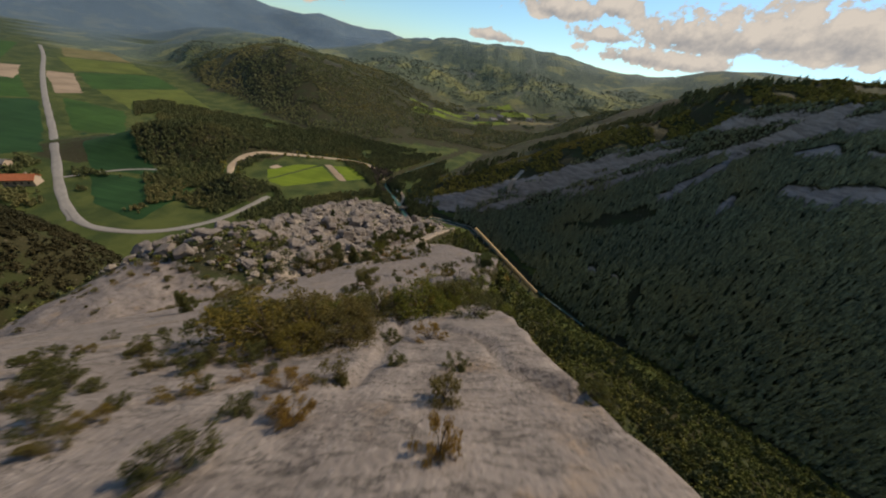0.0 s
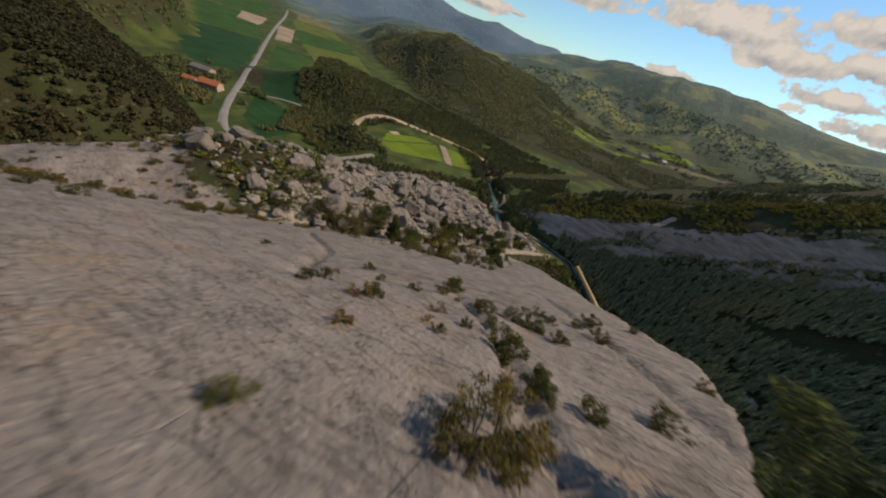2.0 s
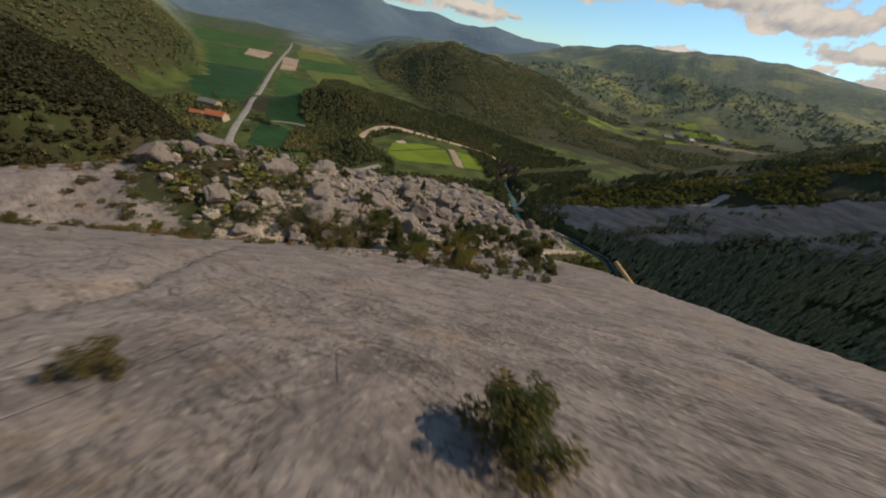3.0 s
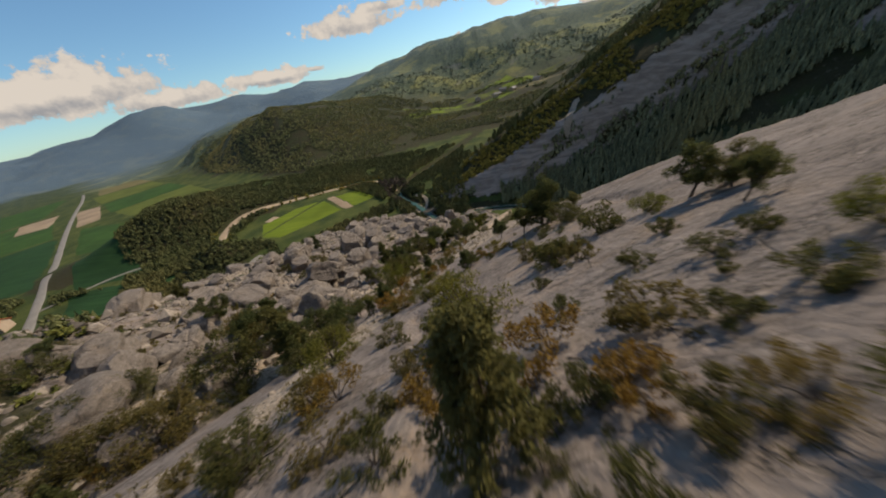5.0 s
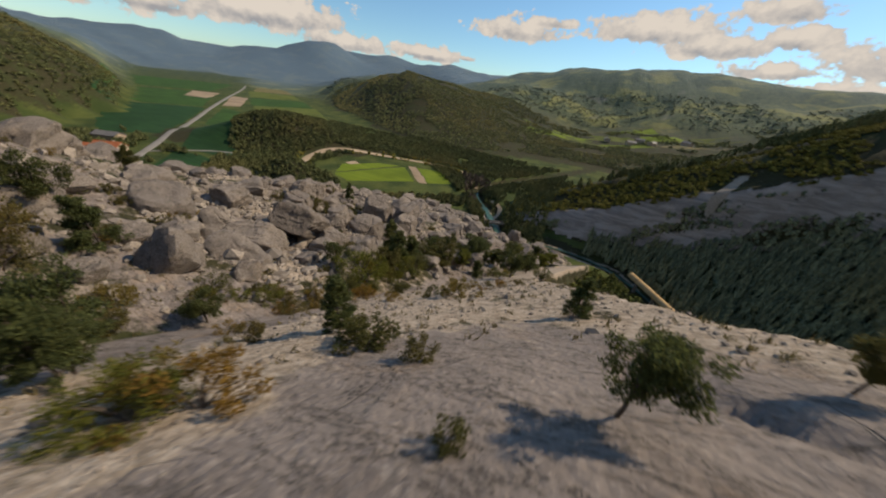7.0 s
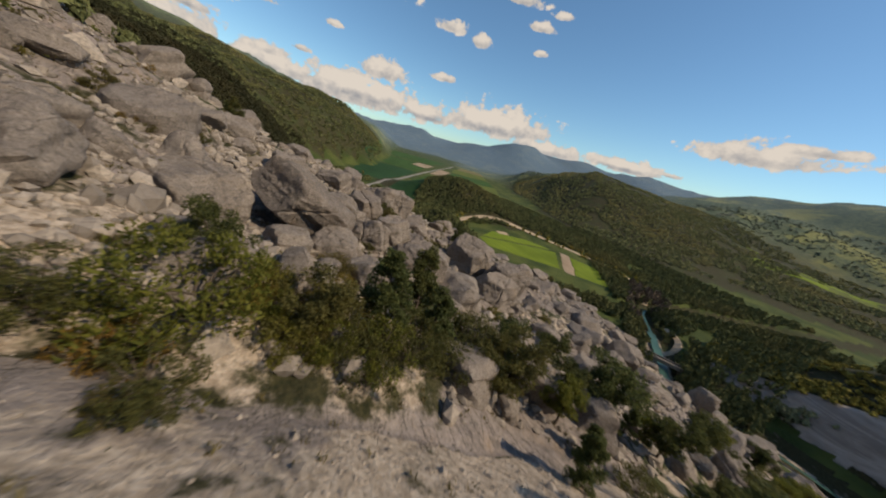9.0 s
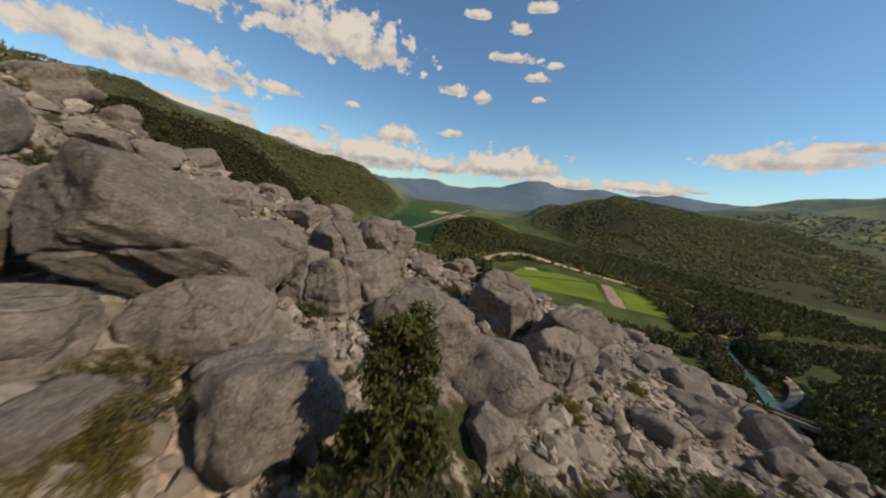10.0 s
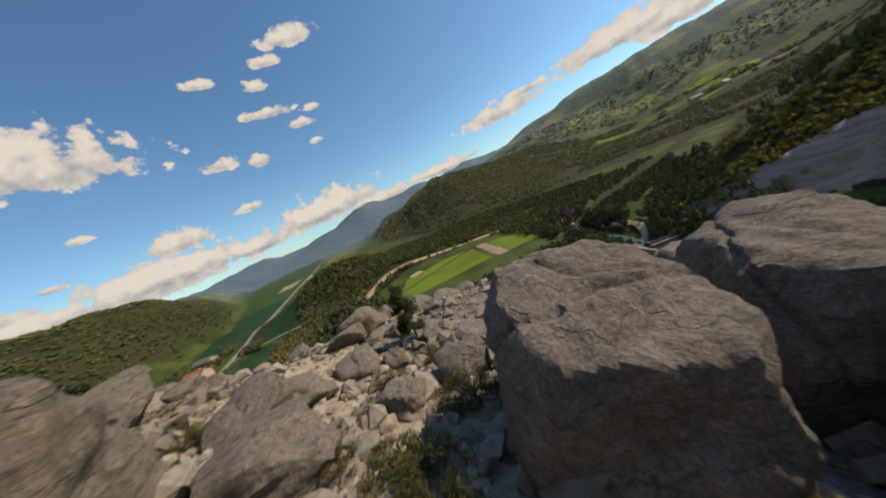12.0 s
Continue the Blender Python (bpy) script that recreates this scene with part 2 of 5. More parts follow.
def mat_boulder():
    n = Nodes("boulder_limestone", 0.92, 0.2)
    col, h = limestone(n, False)
    tone = n.random_object()
    col = n.mix(0.35, col, n.mix(tone, (0.17, 0.147, 0.122), (0.34, 0.292, 0.235)))
    speck = n.noise(14, 5, 0.75)
    col = n.mix(n.ramp(speck, 0.54, 0.40, 0, 0.55), col, (0.075, 0.066, 0.055))
    col = n.mix(n.ramp(speck, 0.58, 0.68, 0, 0.5), col, (0.42, 0.37, 0.30))
    layer = n.noise(1.4, 5, 0.6, ((radians(14), radians(8), 0), (0.35, 0.35, 3.4)))
    col = n.mix(n.ramp(layer, 0.58, 0.70, 0, 0.18), col, (0.11, 0.10, 0.088))
    moss = n.math("MULTIPLY", n.ramp(n.noise(0.8, 5), 0.60, 0.7), n.ramp(n.noise(9, 3), 0.4, 0.6))
    col = n.mix(n.math("MULTIPLY", moss, 0.5), col, (0.10, 0.088, 0.05))
    pit = n.noise(3.2, 7, 0.72, None, True, 0.8)
    col = n.mix(n.ramp(pit, 0.50, 0.36, 0, 0.6), col, (0.085, 0.075, 0.066))
    col = n.mix(n.ramp(pit, 0.56, 0.68, 0, 0.5), col, (0.37, 0.325, 0.275))
    split = n.ramp(n.math("ABSOLUTE", n.math("SUBTRACT", n.noise(0.35, 4, 0.5, ((radians(10), radians(6), 0), (0.5, 0.5, 1.6)), True, 0.4), 0.5)), 0.007, 0.001)
    col = n.mix(n.math("MULTIPLY", split, 0.4), col, (0.05, 0.045, 0.04))
    n.color(col)
    relief = n.math("ADD", h, n.math("SUBTRACT", n.math("MULTIPLY", pit, 0.6), n.math("MULTIPLY", split, 0.2)))
    n.bump(n.math("ADD", relief, n.math("MULTIPLY", layer, 0.25)), 1.0, 0.22)
    return n.mat


def mat_stone():
    n = Nodes("loose_stone", 0.93, 0.2)
    f = n.noise(4.0, 5, 0.6)
    col = n.mix(n.random_island(), (0.18, 0.155, 0.13), (0.36, 0.31, 0.255))
    col = n.mix(n.ramp(f, 0.4, 0.65, 0, 0.6), col, (0.14, 0.12, 0.10))
    n.color(col)
    n.bump(f, 0.7, 0.08)
    return n.mat


def mat_leaf(name, dark, light, accent, glow=0.3):
    n = Nodes(name, 0.75, 0.2)
    v = n.random_island()
    o = n.random_object()
    col = n.mix(v, dark, light)
    col = n.mix(n.ramp(o, 0.45, 1.0, 0, 0.75), col, accent)
    n.color(col)
    trans = n.t.nodes.new("ShaderNodeBsdfTranslucent")
    n.link(col, trans.inputs["Color"])
    mx = n.t.nodes.new("ShaderNodeMixShader")
    mx.inputs[0].default_value = glow
    n.link(n.bsdf.outputs[0], mx.inputs[1])
    n.link(trans.outputs[0], mx.inputs[2])
    out = next(k for k in n.t.nodes if k.type == "OUTPUT_MATERIAL")
    n.link(mx.outputs[0], out.inputs["Surface"])
    return n.mat


def mat_forest(name, dark, light, warm, far=0.0):
    n = Nodes(name, 0.95, 0.1)
    v = n.math("ADD", n.math("MULTIPLY", n.attr("tone"), 0.65), n.math("MULTIPLY", n.random_island(), 0.35))
    col = n.mix(n.ramp(v, 0.15, 0.85, 0, 1, False), tuple(0.8 * c for c in dark), tuple(1.2 * c for c in light))
    col = n.mix(n.ramp(n.noise(0.011, 4), 0.48, 0.66, 0, 0.8), col, warm)
    col = n.mix(n.ramp(n.noise(0.9, 4), 0.42, 0.66, 0, 0.65), col, tuple(c * 0.7 for c in dark))
    # blue-grey air haze mixed straight into the leaf colour
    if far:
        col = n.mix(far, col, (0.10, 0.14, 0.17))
    n.color(col)
    n.bump(n.noise(1.3, 4, 0.7), 0.6, 0.5)
    return n.mat


def mat_plain(name, a, b, scale=1.5, rough=0.9, bump=0.3, spec=0.2, metal=0.0):
    n = Nodes(name, rough, spec)
    f, g = n.noise(scale, 6, 0.62), n.noise(scale * 0.12, 4)
    col = n.mix(n.ramp(f, 0.3, 0.7), a, b)
    col = n.mix(n.ramp(g, 0.4, 0.7, 0, 0.5), col, tuple(0.5 * (x + y) * 0.75 for x, y in zip(a, b)))
    n.color(col)
    n.bsdf.inputs["Metallic"].default_value = metal
    n.bump(f, bump, 0.05)
    return n.mat


def mat_field(name, a, b, row=0.9, angle=0.0):
    n = Nodes(name, 0.9, 0.15)
    w = n.noise(row, 3, 0.5, ((0, 0, angle), (0.05, 1.0, 1.0)))
    g = n.noise(0.03, 4)
    col = n.mix(n.ramp(w, 0.3, 0.7), a, b)
    col = n.mix(n.ramp(g, 0.35, 0.7, 0, 0.6), col, tuple(x * 0.62 for x in a))
    n.color(col)
    n.bump(n.noise(3.0, 3), 0.5, 0.1)
    return n.mat


def mat_water():
    n = Nodes("river_water", 0.08, 0.5)
    n.color(n.mix(n.ramp(n.noise(0.12, 4), 0.35, 0.7), (0.022, 0.06, 0.048), (0.06, 0.125, 0.098)))
    n.bsdf.inputs["Roughness"].default_value = 0.4
    n.bsdf.inputs["Specular IOR Level"].default_value = 0.2
    n.bump(n.noise(2.5, 4), 0.25, 0.05)
    return n.mat


M_GROUND, M_BOULDER, M_STONE, M_WATER = mat_ground(), mat_boulder(), mat_stone(), mat_water()
M_BUSH = mat_leaf("shrub_leaves", (0.052, 0.057, 0.018), (0.132, 0.128, 0.038), (0.160, 0.120, 0.036), 0.5)
M_LIME = mat_leaf("fresh_leaves", (0.080, 0.092, 0.015), (0.19, 0.19, 0.036), (0.21, 0.15, 0.032), 0.5)
M_RUSTY = mat_leaf("rusty_leaves", (0.135, 0.080, 0.018), (0.29, 0.175, 0.034), (0.15, 0.125, 0.03), 0.45)
M_PINE = mat_leaf("pine_needles", (0.048, 0.064, 0.024), (0.130, 0.148, 0.048), (0.150, 0.135, 0.042), 0.5)
M_DRY = mat_leaf("dry_grass", (0.10, 0.085, 0.035), (0.20, 0.165, 0.075), (0.12, 0.11, 0.04), 0.3)
M_BARK = mat_plain("bark", (0.055, 0.042, 0.034), (0.13, 0.105, 0.085), 6.0, 0.95, 0.7)
M_SLOPE_WOOD = mat_forest("slope_conifers", (0.168, 0.194, 0.122), (0.291, 0.313, 0.179), (0.321, 0.291, 0.138))
M_WOOD = mat_forest("valley_wood", (0.073, 0.087, 0.038), (0.148, 0.156, 0.063), (0.217, 0.187, 0.073))
# spur leaves darkened in base colour to stand for cloud shade
M_SPUR = mat_forest("cloud_shaded_scrub", (0.026, 0.028, 0.014), (0.042, 0.042, 0.019), (0.056, 0.047, 0.022))
M_SCRUB = mat_forest("sunny_scrub", (0.114, 0.110, 0.024), (0.264, 0.228, 0.050), (0.300, 0.228, 0.054))
M_HILL = mat_forest("hill_wood_leaves", (0.115, 0.128, 0.060), (0.219, 0.220, 0.095), (0.300, 0.256, 0.103))
M_OAK = mat_leaf("oak_leaves", (0.050, 0.060, 0.021), (0.120, 0.130, 0.040), (0.140, 0.122, 0.038), 0.5)
M_THICKET = mat_forest("gorge_thicket_leaves", (0.072, 0.081, 0.023), (0.167, 0.171, 0.043), (0.217, 0.189, 0.046))
# last value: share of painted haze in this wood's colour
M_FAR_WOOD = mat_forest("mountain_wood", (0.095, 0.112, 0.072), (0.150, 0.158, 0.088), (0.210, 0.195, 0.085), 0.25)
M_BARE = mat_forest("bare_branches", (0.090, 0.072, 0.055), (0.16, 0.128, 0.098), (0.13, 0.10, 0.07))
M_ROAD = mat_plain("road_asphalt", (0.21, 0.195, 0.175), (0.29, 0.27, 0.24), 0.8, 0.9, 0.15)
M_TRACK = mat_plain("gravel_track", (0.34, 0.26, 0.17), (0.47, 0.37, 0.26), 0.8, 0.95, 0.3)
M_PIPE = mat_plain("tan_pipe", (0.46, 0.30, 0.14), (0.58, 0.40, 0.20), 0.7, 0.8, 0.1)
M_TILE = mat_plain("roof_tiles", (0.33, 0.10, 0.045), (0.45, 0.165, 0.075), 2.0, 0.85, 0.4)
M_RENDER = mat_plain("house_render", (0.36, 0.28, 0.21), (0.47, 0.38, 0.29), 1.5, 0.9, 0.2)
M_SHEET = mat_plain("grey_sheet_roof", (0.13, 0.125, 0.12), (0.21, 0.20, 0.19), 1.0, 0.6, 0.2)
M_DARKWIN = mat_plain("window_dark", (0.02, 0.02, 0.022), (0.035, 0.036, 0.04), 2.0, 0.3, 0.05)
M_CONCRETE = mat_plain("pale_concrete", (0.17, 0.155, 0.135), (0.25, 0.225, 0.195), 1.0, 0.9, 0.2)


# ---- terrain ----
@functools.lru_cache(maxsize=None)
def lattice(seed):
    return np.random.RandomState(seed).rand(256, 256)


def lattice_noise(x, y, seed):
    g = lattice(seed)
    i, j = np.floor(x).astype(int), np.floor(y).astype(int)
    u, v = x - i, y - j
    u, v = u * u * (3 - 2 * u), v * v * (3 - 2 * v)
    i, j, i1, j1 = i & 255, j & 255, (i + 1) & 255, (j + 1) & 255
    return (g[i, j] * (1 - u) + g[i1, j] * u) * (1 - v) + (g[i, j1] * (1 - u) + g[i1, j1] * u) * v - 0.5


def fbm(x, y, size, octaves=4, seed=1):
    out, amp, s = 0.0 * x, 1.0, 1.0 / size
    for k in range(octaves):
        c, d = math.cos(0.6 * k), math.sin(0.6 * k)
        out = out + amp * lattice_noise((c * x - d * y) * s + 17.3 * k, (d * x + c * y) * s + 5.1 * k, seed + k)
        amp, s = amp * 0.5, s * 2.03
    return out


def step(v, lo, hi):
    t = np.clip((v - lo) / (hi - lo), 0, 1)
    return t * t * (3 - 2 * t)


def polyline(x, y, pts):
    """Distance to a polyline, and on which side of it (positive: left of its way)."""
    best, side = np.full(np.shape(x), 1e9), np.zeros(np.shape(x))
    for (ax, ay), (bx, by) in zip(pts[:-1], pts[1:]):
        dx, dy = bx - ax, by - ay
        t = np.clip(((x - ax) * dx + (y - ay) * dy) / (dx * dx + dy * dy), 0, 1)
        d = np.hypot(x - ax - t * dx, y - ay - t * dy)
        s = np.sign(dx * (y - ay) - dy * (x - ax))
        near = d < best
        best, side = np.where(near, d, best), np.where(near, s, side)
    return best, side


RIVER = [(900, 4900), (160, 1200), (40, 560), (-20, 430), (-58, 350), (-83, 292), (-62, 262), (-47, 238), (-36, 218), (-14, 233), (20, 228), (46, 190),
         (70, 155), (98, 128), (133, 109), (164, 79), (190, 62), (300, 20), (700, -120)]
LEFT_FOOT = [(-128, 92), (-200, 112), (-262, 122), (-400, 118), (-520, 235), (-760, 330), (-1060, 425), (-3000, 1100)]
EDGE_Y = [-300, 0, 22, 30, 38, 45, 52, 57, 64, 72, 87, 97, 113, 150, 200, 260]
EDGE_X = [8, 6.0, 5.4, 6.6, 7.6, 10.6, 12.4, 11.2, 8.6, 6.5, 0, -6, -12.5, -6, 5, 12]
SCARS = [(122, 161), (109, 169)]                 # bare earth on the forest slope
CRACKS = [[(-9, 88), (-6.5, 86.2), (-4.5, 82.5), (-3.4, 78.5), (-3.9, 75)], [(-2.6, 45), (0.5, 41.5), (3.2, 35.5)],
          [(3, 56), (7, 48), (9, 40)], [(-16, 72), (-13, 64), (-13.5, 58)], [(0.5, 12), (3.0, 9.8), (3.4, 6.6), (5, 5)],
          [(-3, 18), (-1.5, 11), (-2.2, 5)], [(-25, 50), (-14, 44), (-9, 38)]]


GULLY = [(50.8, 255.4), (59.3, 267.2)]                # tan gully above the cliff


def slab_height(x, y):
    yc = np.minimum(y, 100)
    xc = np.minimum(x, 30)
    z = 115.07 + 0.2545 * xc - 0.6709 * yc - 0.00196 * xc * xc + 0.00170 * xc * yc + 0.00112 * yc * yc
    z = z - 0.007 * np.maximum(-50 - x, 0) ** 2
    z = z + 1.5 * np.exp(-(y / 15) ** 2)
    return np.minimum(z - 0.52 * np.maximum(y - 100, 0), 235)


def debris_height(x, y):
    return 79.84 - 0.118 * x - 0.3685 * y - 0.014 * np.maximum(-68 - x, 0) ** 2 - 0.35 * np.maximum(70 - y, 0) - 1.5 * step(-x, 30, 42) * step(y, 90, 100) * step(-y, -165, -145)\
        - 2.6 * np.exp(-((x + 47.5) / 4.5) ** 2 - ((y - 125.2) / 3.2) ** 2)


def ridge_crest(x):
    return np.interp(x, [-60, -46, -6, 24, 50, 96, 130, 180, 210, 265, 400, 800], [-8, 1, 21, 36, 48, 73, 92, 115, 140, 153, 170, 180])


def parts_of_ground(x, y):
    """Height and the covers rock, scree, grass, and far (woods, haze tint) of the ground at x, y."""
    d_river, side = polyline(x, y, RIVER)
    ours = side <= 0
    # our own hill: slab, debris below it, wooded spur beside it
    slab, debris = slab_height(x, y), debris_height(x, y)
    slab = slab + 0.5 * fbm(x, y, 16, 3, 3) + 0.15 * fbm(x, y, 2.6, 4, 9)
    ramp = (0.62 * x - 0.78 * y) / 3.4 + 0.8 * fbm(x, y, 9, 3, 21)
    slab = slab + 0.30 * (np.abs(((ramp % 1.0) + 1) % 1.0 - 0.5) - 0.25) * step(fbm(x, y, 14, 2, 33), -0.15, 0.25)
    for line in CRACKS:
        d, _ = polyline(x, y, line)
        slab = slab - 0.55 * np.exp(-(d / 0.28) ** 2)
    debris = debris + 2.2 * fbm(x, y, 17, 3, 5) + 0.8 * fbm(x, y, 3.6, 4, 15)
    d_left, s_left = polyline(x, y, LEFT_FOOT)
    into = np.where(s_left > 0, d_left, 0.0)
    spur = 52 * (1 - np.exp(-into / 26)) + 0.24 * np.minimum(into, 520) + step(into, 5, 60) * 26 * fbm(x, y, 95, 5, 41)
    spur = np.where(s_left > 0, spur, -6.0) - 140 * step(x, -175, -95)
    hill = np.maximum(np.maximum(slab, debris), spur)
    xe = np.interp(y, EDGE_Y, EDGE_X) + 1.2 * fbm(x, y, 7, 3, 51)
    over = np.maximum(x - xe, 0)
    gorge = -3.0 + 0.34 * np.maximum(d_river - 5, 0) + 2.0 * fbm(x, y, 13, 4, 61)
    fall = hill - 1.7 * over - 1.8 * step(over, 0.0, 1.0)
    ours_z = np.where(over > 0, np.minimum(hill, np.maximum(fall, gorge)), hill)
    # valley floor with the river bed
    bed = -3.2 + 0.55 * np.maximum(d_river - 4.5, 0) + 0.9 * fbm(x, y, 6, 3, 71) * step(d_river, 3, 8)
    floor = np.minimum(0.0, bed)
    # the ridge across the gorge: forest slope, cliff, crest, back slope
    incl = 0.44 + 0.0011 * np.clip(x - 50, 0, 150)
    wood = -3.0 + incl * np.maximum(d_river - 5, 0) + 4.0 * fbm(x, y, 38, 4, 81)
    crest = ridge_crest(x) + 5 * fbm(x, y, 30, 4, 91)
    band = 0.0 * x
    for x0, below, tall in ((105, 30, 6.5), (135, 48, 5.0), (165, 66, 6.0)):
        up = wood - (crest - below) + 5 * fbm(x, y, 21, 3, 97)
        here = step(x, x0, x0 + 40)
        band = np.maximum(band, here * np.exp(-(up / (0.42 * tall)) ** 2) * step(fbm(x, y, 17, 3, 99), -0.30, 0.05))
        wood = wood + 0.9 * tall * here * step(up, -0.35 * tall, 0.35 * tall) * step(-y, -252, -236)
    bend = 4.0 * fbm(x, y, 26, 4, 95)
    drop = np.clip(0.3 * crest, 0, 9.0)                   # the crest stands back behind a gentle slope above the cliff
    brow = np.maximum(crest - drop * np.clip((282 - y - bend) / 24, 0, 1), -8)
    strata = np.abs((((brow - wood) / 9.0) % 1.0) - 0.5)
    face = step(y + bend, 244, 257)
    cliff = wood + (brow - wood) * np.clip(face + 0.10 * (strata - 0.25) * (face > 0.02) * (face < 0.98), 0, 1)
    back = crest - 0.22 * np.maximum(y - 286, 0)
    ridge = np.where(y + bend > 258, np.minimum(np.maximum(back, -8), brow), np.minimum(cliff, np.maximum(brow, wood)))
    ridge = np.where(x > -48, ridge, -8)
    # hills and mountains behind
    cx, cy = x + 20, y - 80
    r, az = np.hypot(cx, cy), np.degrees(np.arctan2(cx, cy))
    foot = np.interp(az, [-75, -58, -50, -45, -38, -30, -20, -8, 30, 60], [4000, 4000, 1050, 640, 440, 350, 320, 330, 380, 420])
    h1 = np.interp(az, [-60, -50, -44, -38, -33, -26, -20, -9, 0, 20, 40, 90], [0, 14, 55, 78, 92, 70, 46, 24, 26, 36, 70, 140])
    h2 = np.interp(az, [-60, -30, -20, -13, -6, -1, 4, 11, 18, 28, 34, 45, 60, 100], [0, 60, 105, 138, 176, 192, 205, 188, 200, 205, 222, 240, 240, 150])
    h3 = np.interp(az, [-100, -72, -62, -56, -52, -46, -41, -35, -27, -18, 0, 40], [60, 130, 125, 165, 195, 222, 190, 205, 215, 190, 150, 100])
    rough = fbm(x, y, 260, 6, 101)
    hills = h1 * step(r, foot, foot + 430) + np.maximum(h2 - h1, 0) * step(r, 780, 1380)
    hills = hills + step(r, foot + 60, foot + 500) * 42 * rough
    hills = np.where(r > 1380, hills * np.clip(1 - (r - 1380) / 2600, 0.35, 1), hills)
    far_range = (h3 - 25 + 150 * np.abs(fbm(x, y, 620, 6, 111)) + 60 * fbm(x, y, 300, 5, 115)) * step(r, 1750, 2700) * step(az, -110, -70) * step(-az, -60, -20)
    rim = 190 * step(r, 3000, 4500)
    knoll = 27 * np.exp(-(((x + 285) * 0.8 + (y - 275) * 0.6) / 62) ** 2 - (((x + 285) * -0.6 + (y - 275) * 0.8) / 30) ** 2)
    knoll = knoll + 13 * np.exp(-((x + 186) / 17) ** 2 - ((y - 205) / 15) ** 2)
    behind = np.maximum(np.maximum(hills, far_range), rim)
    valley = np.maximum(floor + knoll * step(d_river, 10, 40), behind * np.where(y < 380, step(d_river, 8, 60), 1.0))
    z = np.maximum(valley, np.where(ours, ours_z, ridge))
    z = np.where((d_river < 30) & (y < 400), np.minimum(z, np.maximum(bed, -3.2) + 60 * step(d_river, 9, 26)), z)
    return z, dict(d_river=d_river, ours=ours, slab=slab, debris=debris, spur=spur, over=over, face=face, crest=crest, band=band,
                   r=r, az=az, floor=floor, hills=hills, y=y, x=x, behind=behind)


def covers(x, y, z, p):
    flat = (np.abs(z) < 1.2) & (p["d_river"] > 7)
    own = p["ours"] & (z > 2)
    slabby = own & (np.abs(z - p["slab"]) < 2.5) & (p["slab"] >= p["debris"] - 0.3) & (p["over"] < 0.4) & (x > -75)
    rubble = own & (y < 260) & (p["slab"] < p["debris"] + 0.3) & (p["spur"] < p["debris"]) & (p["over"] < 14)
    patch = fbm(x, y, 11, 4, 121)
    band = step(fbm(0.55 * x + 0.8 * y, 0.25 * (0.8 * x - 0.55 * y), 7, 4, 131), 0.10, 0.34)
    ledge = np.exp(-((y - 27 - 0.15 * x) / 5.5) ** 2) * step(-x, -6, 2)
    gully = np.exp(-(polyline(x, y, [(-24, 66), (-21, 78), (-18, 92)])[0] / 3.4) ** 2) + 0.85 * step(y, 84, 95) * step(x, -32, -20)
    earth = np.clip(0.30 * band + 0.75 * ledge + 0.75 * gully, 0, 1)
    rock = np.where(slabby, np.clip(1.12 - 0.95 * earth - 0.7 * step(-x, 45, 75), 0, 1.2), 0.0)
    wild = step(-x, 46, 66) * step(-y, -108, -66)
    rock = np.where(rubble, 0.46 + 1.3 * patch - 0.42 * wild, rock)
    scree = np.where(slabby, np.clip(0.05 + earth - 0.62 * ledge - 0.3 * patch - 0.4 * step(-x, 40, 60), 0, 1), 0.0)
    scree = np.where(rubble, 0.34 - 1.0 * patch - 0.42 * wild, scree)
    scree = np.where(own & (y > 185) & (y < 240) & (x > -48) & (p["over"] < 26), 0.42 - 0.9 * patch, scree)
    scree = np.where((p["d_river"] < 3.6) & (p["d_river"] > 1.2) & (y < 262) & ((x < 15) | (y > 215)), 0.6, scree)
    bare = np.where(own & (x > -105) & (p["over"] < 0.4), step(-y + 6 * patch, -60, -48) * step(x, -105, -88), 0.0)
    rock, scree = np.maximum(rock, 1.05 * bare - 0.25 * band * bare), scree * (1 - 0.8 * bare)
    for sx, sy in SCARS:
        scree = np.maximum(scree, 1.1 * np.exp(-((x - sx) / 2.6) ** 2 - ((y - sy) / 5.0) ** 2))
    tan = np.exp(-(polyline(x, y, GULLY)[0] / 2.2) ** 2)
    spur_rock = own & (np.abs(z - p["spur"]) < 1) & (p["r"] < 420)
    rock = np.where(spur_rock, -0.62 + 1.3 * fbm(x, y, 24, 4, 141), rock)
    strata = fbm(0.25 * x + 0.1 * y, z * 1.5 - 0.75 * x, 9, 4, 151)
    cliffy = (~p["ours"]) & (x > -50) & (p["face"] > 0.06) & (p["face"] < 0.985) & (z > 1)
    rock = np.where(cliffy, np.clip(0.86 + 1.5 * strata - 0.25 * step(p["x"], 120, 220), 0, 1.2), rock)
    rock = np.where((~p["ours"]) & (p["face"] <= 0.06) & (z > 2) & (p["r"] < 460), 1.15 * p["band"], rock)
    rock, scree = rock * (1 - tan), np.maximum(scree, 1.2 * tan)
    grass = np.where(flat & (p["r"] < 2600), 1.0, 0.0)
    # grows with distance; drives the wood texture and the painted haze
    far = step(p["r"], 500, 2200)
    pale = np.where(cliffy, 1.0, np.where(p["ours"], 0.0, p["band"]))
    return rock, scree, grass, far, pale


def stretch_lines(marks):
    out = []
    for lo, hi, gap in marks:
        out += list(np.arange(lo, hi - 1e-6, gap))
    return out


def outward(start, first, grow, end):
    out, v, g = [], start, first
    while v < end:
        out.append(v)
        v, g = v + g, g * grow
    return out + [end]


